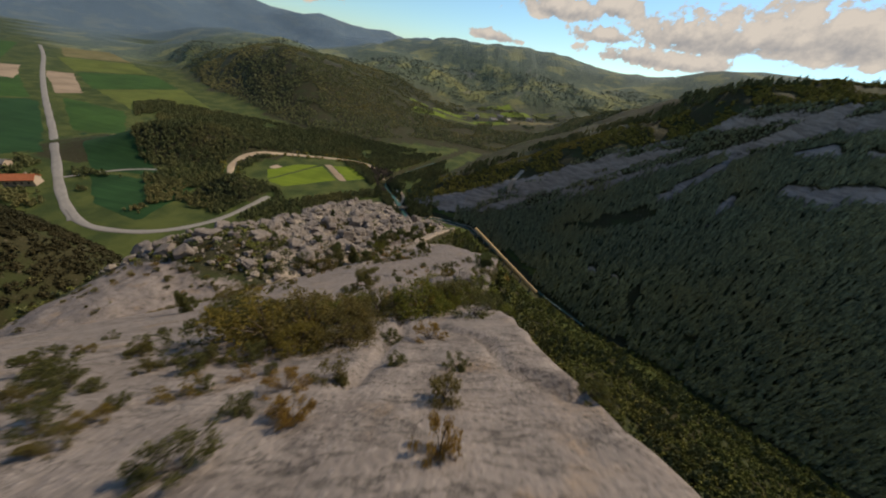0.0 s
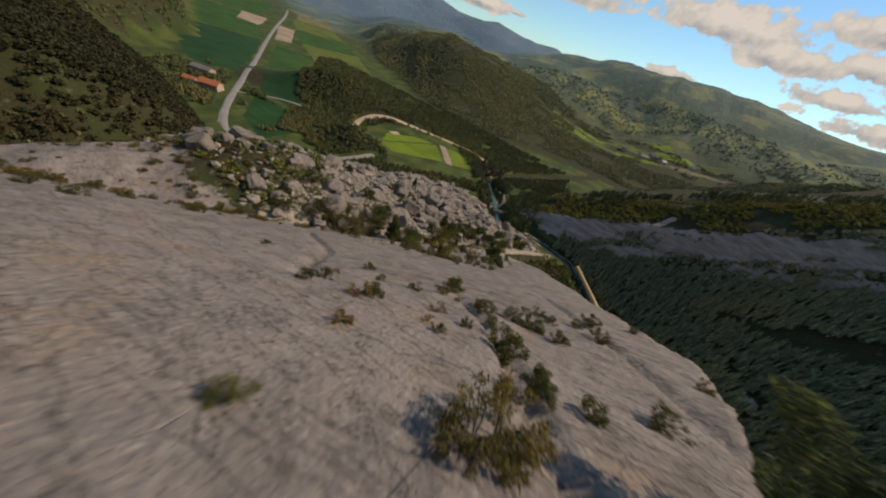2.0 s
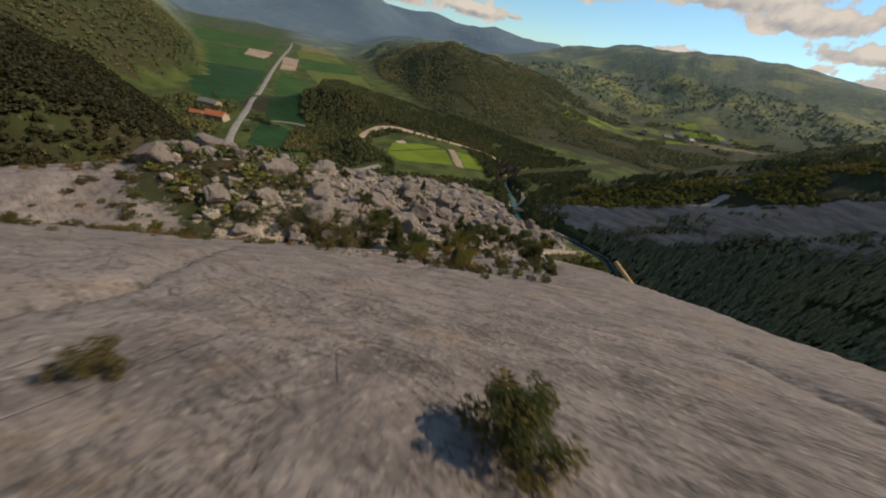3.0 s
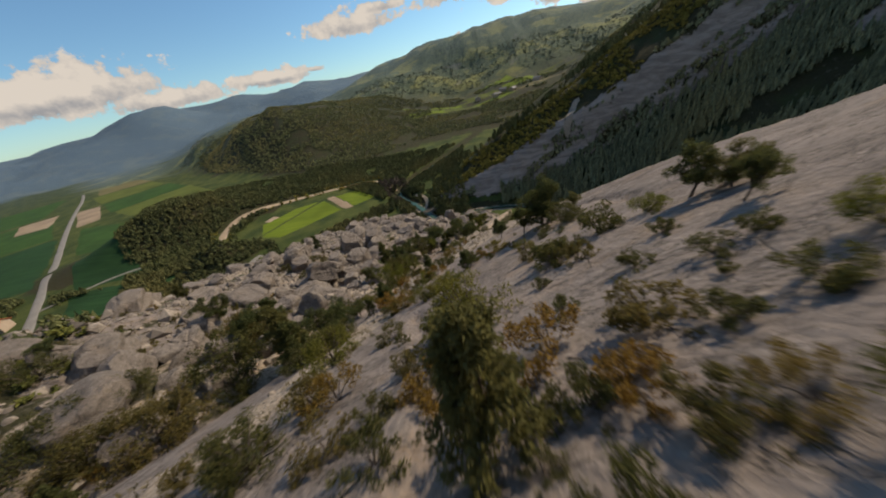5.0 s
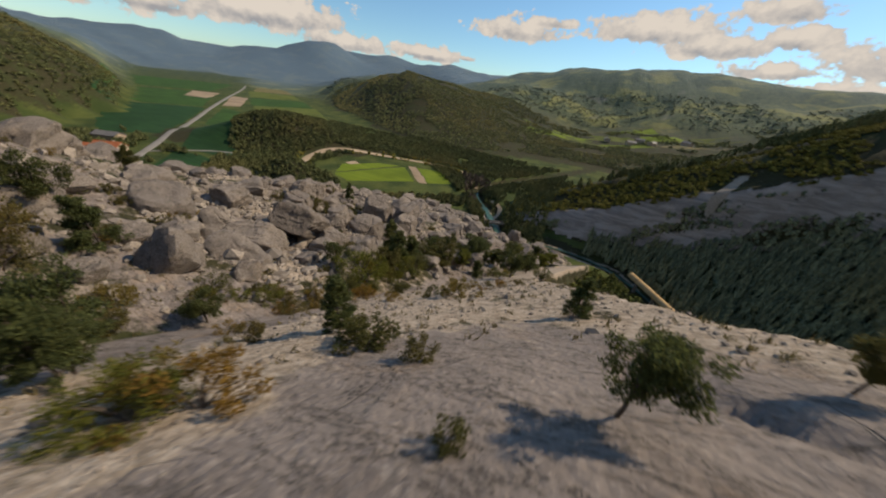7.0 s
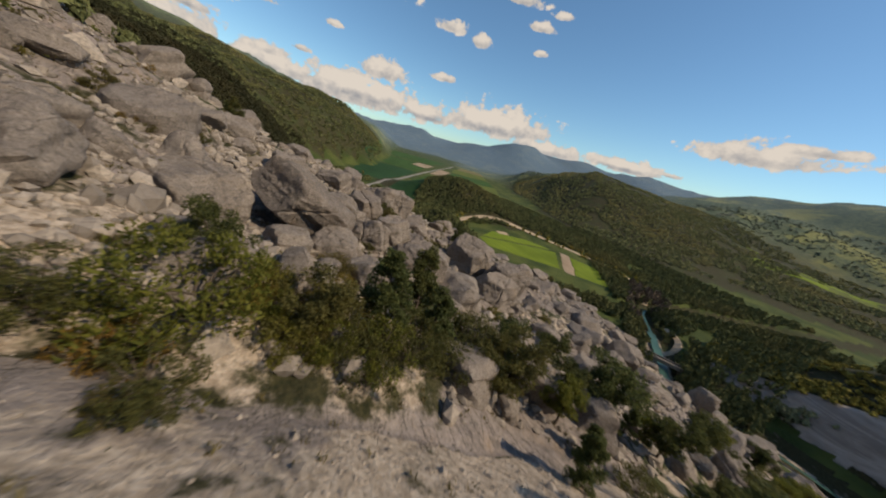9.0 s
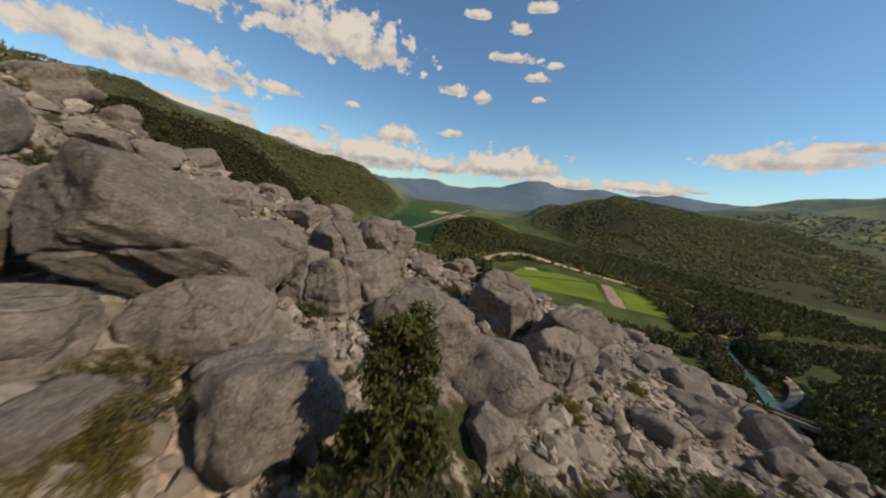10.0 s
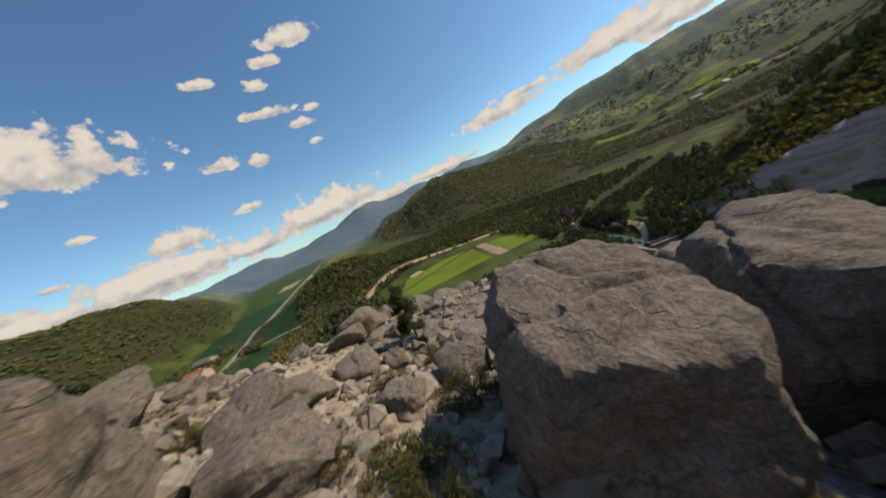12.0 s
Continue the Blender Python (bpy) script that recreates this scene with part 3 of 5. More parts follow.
def grid_mesh(name, xs, ys):
    gx, gy = np.meshgrid(np.array(xs), np.array(ys))
    z, p = parts_of_ground(gx, gy)
    rock, scree, grass, far, pale = covers(gx, gy, z, p)
    nx, ny = len(xs), len(ys)
    me = bpy.data.meshes.new(name)
    idx = np.arange(nx * ny).reshape(ny, nx)
    quads = np.stack([idx[:-1, :-1], idx[:-1, 1:], idx[1:, 1:], idx[1:, :-1]], -1).reshape(-1, 4)
    fill_mesh(me, np.stack([gx, gy, z], -1).reshape(-1, 3), quads)
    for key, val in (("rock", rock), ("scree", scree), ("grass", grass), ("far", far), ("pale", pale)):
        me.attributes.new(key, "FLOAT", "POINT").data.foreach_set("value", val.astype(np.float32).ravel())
    return me


def fill_mesh(me, verts, faces, smooth=True):
    verts, faces = np.asarray(verts, np.float32), np.asarray(faces, np.int32)
    k = faces.shape[1]
    me.vertices.add(len(verts))
    me.vertices.foreach_set("co", verts.ravel())
    me.loops.add(faces.size)
    me.loops.foreach_set("vertex_index", faces.ravel())
    me.polygons.add(len(faces))
    me.polygons.foreach_set("loop_start", np.arange(0, faces.size, k, dtype=np.int32))
    me.polygons.foreach_set("use_smooth", np.full(len(faces), smooth))
    me.update(calc_edges=True)
    me.validate()


def ground_z(x, y):
    return parts_of_ground(np.atleast_1d(np.asarray(x, float)), np.atleast_1d(np.asarray(y, float)))[0]


X_LINES = sorted([-v for v in outward(100, 2.0, 1.075, 4800)] + stretch_lines([(-98.5, -40, 0.65), (-40, 20, 0.36), (20, 60, 1.0), (60, 280, 2.4)])
                 + outward(280, 4, 1.11, 4800))
Y_LINES = sorted([-v for v in outward(6, 2.0, 1.12, 4800)] + stretch_lines([(-4, 118, 0.36), (118, 215, 0.65), (215, 275, 1.2)])
                 + outward(275, 2.2, 1.05, 4800))
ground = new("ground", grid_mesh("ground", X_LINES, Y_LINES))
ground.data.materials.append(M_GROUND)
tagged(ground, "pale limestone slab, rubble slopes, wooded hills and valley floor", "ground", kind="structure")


# ---- helpers for things ----
def part(name, bm, material, parent=None, label="", smooth=False):
    """Links a bmesh or mesh as one object, under a thing or a part."""
    if isinstance(bm, bmesh.types.BMesh):
        me = bpy.data.meshes.new(name)
        bm.to_mesh(me)
        bm.free()
    else:
        me = bm
    if smooth:
        me.polygons.foreach_set("use_smooth", np.full(len(me.polygons), True))
    if material and not me.materials:
        me.materials.append(material)
    ob = new(name, me)
    if parent:
        ob.parent = parent
    if label:
        ob["label"] = label
    return ob


def mesh_from(name, verts, faces, material, smooth=False):
    me = bpy.data.meshes.new(name)
    fill_mesh(me, verts, faces, smooth)
    me.materials.append(material)
    return me


def box_bm(sx, sy, sz, at=(0, 0, 0), bevel=0.0):
    bm = bmesh.new()
    bmesh.ops.create_cube(bm, size=1)
    bmesh.ops.scale(bm, vec=(sx, sy, sz), verts=bm.verts)
    bmesh.ops.translate(bm, vec=at, verts=bm.verts)
    if bevel:
        bmesh.ops.bevel(bm, geom=bm.edges, offset=bevel, segments=2, affect="EDGES")
    return bm


def ribbon(name, pts, width, material, lift=0.08, spacing=3.0, thick=0.12):
    """A strip of ground cover along a line, draped on the ground, with a small raised edge."""
    p = [np.array(q, float) for q in pts]
    # rounded course through the points
    for _ in range(3):
        q = [p[0]]
        for a, b in zip(p[:-1], p[1:]):
            q += [0.75 * a + 0.25 * b, 0.25 * a + 0.75 * b]
        p = q + [p[-1]]
    line = [p[0]]
    for a, b in zip(p[:-1], p[1:]):
        k = max(1, int(np.linalg.norm(b - a) / spacing))
        line += [a + (b - a) * i / k for i in range(1, k + 1)]
    line = np.array(line)
    tan = np.gradient(line, axis=0)
    tan /= np.linalg.norm(tan, axis=1)[:, None] + 1e-9
    side = np.stack([-tan[:, 1], tan[:, 0]], 1)
    wob = 1 + 0.08 * np.sin(np.arange(len(line)) * 0.9)
    rows = []
    mid = ground_z(line[:, 0], line[:, 1])
    for off, dz in ((-0.5, -thick), (-0.47, 0), (-0.16, 0.02), (0.16, 0.02), (0.47, 0), (0.5, -thick)):
        q = line + side * (off * width * wob)[:, None]
        z = np.maximum(ground_z(q[:, 0], q[:, 1]), mid - 0.4)
        rows.append(np.c_[q, z + lift + dz])
    v = np.stack(rows, 1)
    n, m = v.shape[:2]
    idx = np.arange(n * m).reshape(n, m)
    f = np.stack([idx[:-1, :-1], idx[1:, :-1], idx[1:, 1:], idx[:-1, 1:]], -1).reshape(-1, 4)
    return part(name, mesh_from(name, v.reshape(-1, 3), f, material, True), None)


def patch(name, corners, material, lift=0.07, cells=14):
    """A four-cornered field laid on the ground, with an uneven margin."""
    a, b, c, d = [np.array(q, float) for q in corners]
    s, t = np.meshgrid(np.linspace(0, 1, cells + 1), np.linspace(0, 1, cells + 1))
    s, t = s[..., None], t[..., None]
    q = (a * (1 - s) + b * s) * (1 - t) + (d * (1 - s) + c * s) * t
    x, y = q[..., 0].ravel(), q[..., 1].ravel()
    rim = (np.minimum(np.minimum(s, 1 - s), np.minimum(t, 1 - t)) < 1e-6).ravel()
    x = x + rim * 3.5 * fbm(x, y, 11, 3, 7)
    y = y + rim * 3.5 * fbm(x, y, 11, 3, 8)
    z = np.maximum(ground_z(x, y), -0.1) + lift - 0.2 * rim
    idx = np.arange((cells + 1) ** 2).reshape(cells + 1, cells + 1)
    f = np.stack([idx[:-1, :-1], idx[:-1, 1:], idx[1:, 1:], idx[1:, :-1]], -1).reshape(-1, 4)
    ob = part(name, mesh_from(name, np.stack([x, y, z], 1), f, material, True), None)
    return ob


# ---- the valley floor: river, roads, fields ----
def stream(pts, width, label):
    ob = ribbon("river_water", pts, width, M_WATER, 0.0, 2.0)
    for v in ob.data.vertices:
        v.co.z = -2.25
    return tagged(ob, label, "river", kind="structure")


stream(RIVER[6:9], 3.4, "turquoise river pool between pale gravel banks")
stream(RIVER[3:7], 1.3, "grey green river beside the meadow")
stream(RIVER[8:14], 1.5, "narrow stream between pale rocks in the gorge")

MAIN_ROAD = [(-236, 131), (-262, 146), (-300, 172), (-352, 212), (-440, 275), (-540, 345), (-700, 462), (-860, 585), (-990, 675)]
tagged(ribbon("road", MAIN_ROAD, 5.4, M_ROAD, 0.16, 5), "pale straight country road across the valley fields", "road", kind="structure")
LOWER_ROAD = [(-252, 141), (-226, 127), (-200, 129), (-181, 138), (-166, 158), (-161, 180), (-157, 206)]
tagged(ribbon("road", LOWER_ROAD, 4.4, M_ROAD, 0.2, 2.5), "grey road curving round the foot of the rubble", "road", kind="structure")
FIELD_TRACK = [(-214, 236), (-229, 258), (-224, 286), (-200, 310), (-171, 323), (-140, 332), (-112, 332), (-92, 312), (-84, 300)]
tagged(ribbon("track", FIELD_TRACK, 6.0, M_TRACK, 0.2, 2.5), "tan gravel track curving behind the green field", "track", kind="structure")
LOOP = [(-62, 275), (-52, 266), (-49, 254), (-54, 244), (-56, 236)]
tagged(ribbon("track", LOOP, 2.6, M_TRACK, 0.25, 2), "pale gravel lane looping down to the bridge", "track", kind="structure")
SIDE_LANE = [(-300, 176), (-290, 196), (-276, 210), (-258, 218)]
tagged(ribbon("track", SIDE_LANE, 2.6, M_ROAD, 0.2, 3), "narrow pale lane across the dark field", "track", kind="structure")

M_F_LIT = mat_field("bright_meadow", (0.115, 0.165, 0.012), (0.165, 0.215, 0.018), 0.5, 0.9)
M_F_DARK = mat_field("dark_meadow", (0.016, 0.048, 0.014), (0.026, 0.068, 0.020), 0.4, 0.6)
M_F_MID = mat_field("green_crop", (0.030, 0.070, 0.013), (0.050, 0.104, 0.020), 0.4, 0.6)
M_F_YEL = mat_field("yellow_green_crop", (0.085, 0.112, 0.020), (0.135, 0.15, 0.031), 0.4, 0.6)
M_F_SOIL = mat_field("bare_soil", (0.30, 0.225, 0.15), (0.39, 0.30, 0.205), 0.5, 0.6)
M_F_DULL = mat_field("stubble", (0.15, 0.135, 0.055), (0.20, 0.17, 0.075), 0.5, 0.6)


FIELDS = []


def field(label, material, *corners):
    FIELDS.append(label)
    return tagged(patch("field", corners, material, 0.06 + 0.015 * len(FIELDS)), label, "field", kind="structure")


field("bright green meadow beside the river", M_F_LIT, (-181, 236), (-160, 229), (-121, 268), (-155, 303))
field("bright green meadow beside the river", M_F_LIT, (-181, 238), (-157, 302), (-176, 290), (-196, 262))
field("bright green meadow end beyond the brown hedge strip", M_F_LIT, (-147, 306), (-113, 270), (-99, 285), (-122, 314))
field("strip of bare brown soil across the meadow", M_F_SOIL, (-156, 305), (-119, 266), (-113, 270), (-148, 308))
field("small pale gravel patch on the meadow", M_TRACK, (-197, 268), (-189, 266), (-186, 275), (-194, 278))
field("dark green field beside the road", M_F_DARK, (-250, 152), (-205, 140), (-215, 205), (-300, 192))
field("dark green field beside the road", M_F_DARK, (-300, 195), (-252, 205), (-330, 262), (-395, 262))
field("green crop field beside the road", M_F_MID, (-400, 262), (-350, 270), (-440, 350), (-535, 358))
field("large dark green field beside the road", M_F_DARK, (-352, 205), (-395, 175), (-600, 250), (-535, 335))
field("green crop field on the valley floor", M_F_MID, (-545, 335), (-610, 255), (-830, 330), (-760, 470))
field("bare tan field beside the road", M_F_SOIL, (-547, 392), (-556, 368), (-705, 470), (-680, 488))
field("pale stubble strip on the valley floor", M_F_SOIL, (-650, 395), (-690, 375), (-790, 440), (-755, 475))
field("yellow green crop at the wood's edge", M_F_YEL, (-440, 360), (-400, 440), (-520, 520), (-560, 420))
field("green crop field on the valley floor", M_F_MID, (-565, 420), (-525, 520), (-640, 590), (-690, 500))
field("pale stubble field on the valley floor", M_F_DULL, (-345, 252), (-322, 262), (-345, 288), (-372, 272))
field("yellow green field on the valley floor", M_F_YEL, (-700, 505), (-650, 590), (-760, 660), (-840, 590))
field("dull stubble field far up the valley", M_F_DULL, (-845, 605), (-770, 670), (-900, 740), (-960, 690))
field("green field far up the valley", M_F_MID, (-800, 480), (-870, 360), (-1150, 470), (-1020, 660))
for k, (x, y, a, b) in enumerate([(-90, 690, 90, 40), (-20, 700, 80, 34), (50, 720, 96, 44), (130, 740, 84, 36), (-50, 770, 90, 40), (30, 800, 110, 44),
                                  (120, 820, 90, 40), (200, 770, 76, 34), (-130, 750, 60, 30), (210, 850, 90, 34), (70, 880, 100, 36)]):
    f = field("bright terrace meadow on the lower mountain slope", (M_F_LIT, M_F_YEL, M_F_LIT, M_F_DULL)[k % 4],
              (x - a / 2, y - b / 2), (x + a / 2, y - b / 2 + 9), (x + a / 2 - 12, y + b / 2 + 9), (x - a / 2 + 9, y + b / 2))


# ---- buildings, bridge and pipe ----
def gable_house(name, at, turn, sx, sy, wall_h, roof_h, roof_mat, label, windows=True):
    root = tagged(new(name), label, "house")
    root.matrix_world = pose(*at, 0, 0, turn)
    part("wall", box_bm(sx, sy, wall_h, (0, 0, wall_h / 2), 0.05), M_RENDER, root)
    o, t = 0.7, 0.35
    for s in (-1, 1):
        bm = bmesh.new()
        low, top = (s * (sy / 2 + o), wall_h - roof_h * o / (sy / 2) * 0.6), (0, wall_h + roof_h)
        v = [bm.verts.new((x, y, z + dz)) for x in (-sx / 2 - o, sx / 2 + o) for (y, z) in (low, top) for dz in (0, t)]
        for f in ((0, 1, 3, 2), (4, 6, 7, 5), (0, 4, 5, 1), (2, 3, 7, 6), (1, 5, 7, 3), (0, 2, 6, 4)):
            bm.faces.new([v[i] for i in f])
        bmesh.ops.recalc_face_normals(bm, faces=bm.faces)
        part("roof", bm, roof_mat, root)
    for s in (-1, 1):
        bm = bmesh.new()
        x = s * (sx / 2 - 0.05)
        v = [bm.verts.new(c) for c in ((x, -sy / 2, wall_h), (x, sy / 2, wall_h), (x, 0, wall_h + roof_h), (x - s * 0.3, -sy / 2, wall_h),
                                       (x - s * 0.3, sy / 2, wall_h), (x - s * 0.3, 0, wall_h + roof_h))]
        for f in ((0, 1, 2), (3, 5, 4), (0, 3, 4, 1), (1, 4, 5, 2), (2, 5, 3, 0)):
            bm.faces.new([v[i] for i in f])
        bmesh.ops.recalc_face_normals(bm, faces=bm.faces)
        part("gable", bm, M_RENDER, root)
    if windows:
        for s in (-1, 1):
            for k in range(4):
                win = part("window", box_bm(1.1, 0.14, 1.4, ((k - 1.5) * sx / 4.6, s * (sy / 2 + 0.02), wall_h * 0.55)), M_DARKWIN, root)
                part("sill", box_bm(1.4, 0.3, 0.12, ((k - 1.5) * sx / 4.6, s * (sy / 2 + 0.12), wall_h * 0.55 - 0.76)), M_CONCRETE, win)
        part("chimney", box_bm(0.9, 0.9, 2.0, (sx * 0.22, 0.6, wall_h + roof_h)), M_RENDER, root)
    return root


gable_house("farmhouse", (-306, 158, 0), 32, 15, 9, 4.6, 2.8, M_TILE, "rendered farmhouse with an orange tiled gable roof beside the road")
gable_house("farm_shed", (-322, 150, 0), 30, 9, 6, 2.8, 1.8, M_TILE, "low tiled shed beside the farmhouse", False)
gable_house("barn", (-350, 172, 0), 26, 17, 9, 3.8, 2.2, M_SHEET, "long barn with a grey sheet roof among trees", False)
for k, (x, y) in enumerate([(60, 745), (95, 752), (20, 770), (150, 770), (80, 800)]):
    z = float(ground_z(x, y)[0])
    gable_house("cottage", (x, y, z), 20 + 37 * k, 16, 10, 5.5, 2.8, M_SHEET, "small pale cottage among terrace meadows", False)

bridge = tagged(new("bridge"), "small pale concrete bridge over the turquoise river", "bridge")
bridge.matrix_world = pose(-46, 236, -0.2, 0, 0, 28)
part("deck", box_bm(15, 3.2, 0.6, (0, 0, 0.0), 0.06), M_CONCRETE, bridge)
for s in (-1, 1):
    part("parapet", box_bm(15, 0.25, 0.8, (0, s * 1.45, 0.7), 0.04), M_CONCRETE, bridge)
    part("abutment", box_bm(2.2, 3.6, 3.2, (s * 6.2, 0, -1.9), 0.1), M_CONCRETE, bridge)

# a straight pipe carried on piers through the gorge
PIPE_A, PIPE_B = Vector((25.2, 218.0, 2.6)), Vector((68.0, 147.0, 2.2))
pipe_way = PIPE_B - PIPE_A
pipeline = tagged(new("pipeline"), "straight tan pipeline on piers through the gorge", "pipeline")
pipeline.matrix_world = Matrix.Translation(PIPE_A)
bm = bmesh.new()
bmesh.ops.create_cone(bm, cap_ends=True, segments=20, radius1=1.35, radius2=1.35, depth=pipe_way.length)
bmesh.ops.transform(bm, matrix=Matrix.Translation(pipe_way / 2) @ pipe_way.to_track_quat("Z", "Y").to_matrix().to_4x4(), verts=bm.verts)
part("pipe", bm, M_PIPE, pipeline, smooth=True)
for k in range(8):
    c = pipe_way * ((k + 0.5) / 8)
    bm = bmesh.new()
    bmesh.ops.create_cone(bm, cap_ends=True, segments=20, radius1=1.5, radius2=1.5, depth=0.35)
    bmesh.ops.transform(bm, matrix=Matrix.Translation(c) @ pipe_way.to_track_quat("Z", "Y").to_matrix().to_4x4(), verts=bm.verts)
    part("collar", bm, M_PIPE, pipeline)
    base = float(ground_z(PIPE_A.x + c.x, PIPE_A.y + c.y)[0]) - PIPE_A.z
    h = max(c.z - 1.0 - base + 0.6, 0.6)
    part("pier", box_bm(1.0, 1.4, h, (c.x, c.y, c.z - 1.0 - h / 2), 0.05), M_CONCRETE, pipeline)


# ---- woods ----
def ico(sub):
    bm = bmesh.new()
    bmesh.ops.create_icosphere(bm, subdivisions=sub, radius=1)
    v = np.array([q.co[:] for q in bm.verts])
    f = np.array([[q.index for q in p.verts] for p in bm.faces])
    bm.free()
    return v, f


ICO1 = ico(1)


OCTA = (np.array([(1, 0, 0), (0, 1, 0), (-1, 0, 0), (0, -1, 0), (0, 0, 1), (0, 0, -1)], float),
        np.array([(0, 1, 4), (1, 2, 4), (2, 3, 4), (3, 0, 4), (1, 0, 5), (2, 1, 5), (3, 2, 5), (0, 3, 5)]))


def joined(name, pos, radius, height, material, rng, conic=0.0, blades=22, sink=0.1):
    """Many crowns as one mesh: a dim core in a ragged shell of leaf sprays, tapered where conic."""
    n = len(pos)
    core, cf = OCTA
    w = np.repeat(core[None], n, 0) * (0.66 + rng.uniform(-0.1, 0.1, (n, len(core), 1)))
    d = rng.normal(size=(n, blades, 3))
    d /= np.linalg.norm(d, axis=2)[..., None]
    d[..., 2] = np.where(d[..., 2] < -0.45, -d[..., 2], d[..., 2])
    at = d * rng.uniform(0.62, 1.06, (n, blades, 1))
    u = rng.normal(size=(n, blades, 3)) + 0.5 * d
    u /= np.linalg.norm(u, axis=2)[..., None]
    v = np.cross(u, rng.normal(size=(n, blades, 3)))
    v /= np.linalg.norm(v, axis=2)[..., None] + 1e-9
    k = rng.uniform(0.26, 0.50, (n, blades, 1))
    spray = np.stack([at - u * k * 0.7 + v * k * 0.6, at - u * k * 0.7 - v * k * 0.6, at + u * k], 2).reshape(n, -1, 3)
    w = np.concatenate([w, spray], 1)
    taper = 1 - conic * np.clip(w[..., 2] * 0.5 + 0.5, 0, 1)
    out = np.stack([w[..., 0] * taper * radius[:, None], w[..., 1] * taper * radius[:, None],
                    (w[..., 2] * 0.5 + 0.5 - sink) * height[:, None]], -1) + pos[:, None, :]
    f = np.vstack([cf, len(core) + np.arange(blades * 3).reshape(-1, 3)])
    faces = (f[None] + (np.arange(n) * w.shape[1])[:, None, None]).reshape(-1, 3)
    me = mesh_from(name, out.reshape(-1, 3), faces, material, False)
    tone = np.repeat(rng.uniform(0, 1, n), w.shape[1]).astype(np.float32)
    me.attributes.new("tone", "FLOAT", "POINT").data.foreach_set("value", tone)
    return part(name, me, None)


rng = np.random.RandomState(11)


def off_pipe(x, y):
    return polyline(x, y, [(25.2, 218.0), (68.0, 147.0)])[0]


def off_scars(x, y):
    free = polyline(x, y, GULLY)[0] > 3
    for sx, sy in SCARS:
        free = free & (((x - sx) / 2.6) ** 2 + ((y - sy) / 5.0) ** 2 > 1)
    return free


def scatter(count, x0, x1, y0, y1, keep):
    x, y = rng.uniform(x0, x1, count), rng.uniform(y0, y1, count)
    z, p = parts_of_ground(x, y)
    ok = keep(x, y, z, p) & (z > -3.7) & (off_pipe(x, y) > 5)
    return np.stack([x, y, z], 1)[ok]


def wood(name, label, pos, r, h, material, conic=0.0, blades=22):
    k = rng.uniform(0.7, 1.3, len(pos))
    ob = joined(name, pos, r * k * rng.uniform(0.85, 1.15, len(pos)), h * k, material, rng, conic, blades)
    return tagged(ob, label, "trees", kind="stuff")


wood("conifer_wood", "dense dark conifer wood on the shaded gorge slope",
     scatter(40000, 5, 330, 20, 262, lambda x, y, z, p: (~p["ours"]) & (p["face"] < 0.12) & (p["d_river"] > np.where(x > 95, 0.5, 3.5)) & (p["r"] < 420)
             & (fbm(x, y, 30, 3, 201) > -0.42) & off_scars(x, y) & (p["band"] < 0.5)), 1.5, 7.0, M_SLOPE_WOOD, 0.8, 18)
wood("cliff_trees", "scattered dark trees on the cliff ledges and crest",
     scatter(9000, -40, 330, 243, 262, lambda x, y, z, p: (~p["ours"]) & (p["face"] >= 0.12) & (p["face"] < 0.98) & off_scars(x, y) & (fbm(0.25 * x + 0.1 * y, z * 1.5 - 0.75 * x, 9, 4, 151) < -0.12)), 1.2, 2.8,
     M_SLOPE_WOOD, 0.4)
wood("crest_scrub", "yellow green scrub on the sunlit ridge crest",
     scatter(7000, -46, 330, 252, 300, lambda x, y, z, p: (~p["ours"]) & (p["face"] > 0.9) & off_scars(x, y) & (fbm(x, y, 16, 3, 221) > -0.2)), 1.3, 1.9, M_SCRUB, 0.2)
wood("crest_pines", "dark pines standing behind the ridge crest",
     scatter(2000, -40, 400, 279, 340, lambda x, y, z, p: (~p["ours"]) & (p["face"] > 0.97) & (fbm(x, y, 22, 3, 231) > 0.02)), 1.8, 7.0, M_WOOD, 0.5)
wood("gorge_thicket", "green thicket on the slope below the slab edge",
     scatter(17000, -15, 190, -30, 215, lambda x, y, z, p: p["ours"] & (p["over"] > 2.0) & (p["d_river"] > np.where(x > 95, 0.0, 2.6)) & (z > -3.6)), 1.2, 2.2, M_THICKET, 0.2)
wood("gorge_trees", "dark trees on the slope below the slab edge",
     scatter(4500, 0, 190, -30, 215, lambda x, y, z, p: p["ours"] & (p["over"] > 4) & (p["d_river"] > 9) & (off_pipe(x, y) > 16) & (z > 0) & (fbm(x, y, 20, 3, 241) > 0.0)), 1.5, 4.6, M_WOOD, 0.35)


def spur_keep(x, y, z, p):
    return (np.abs(z - p["spur"]) < 1) & (z > 1.5) & (fbm(x, y, 24, 3, 251) < 0.42)


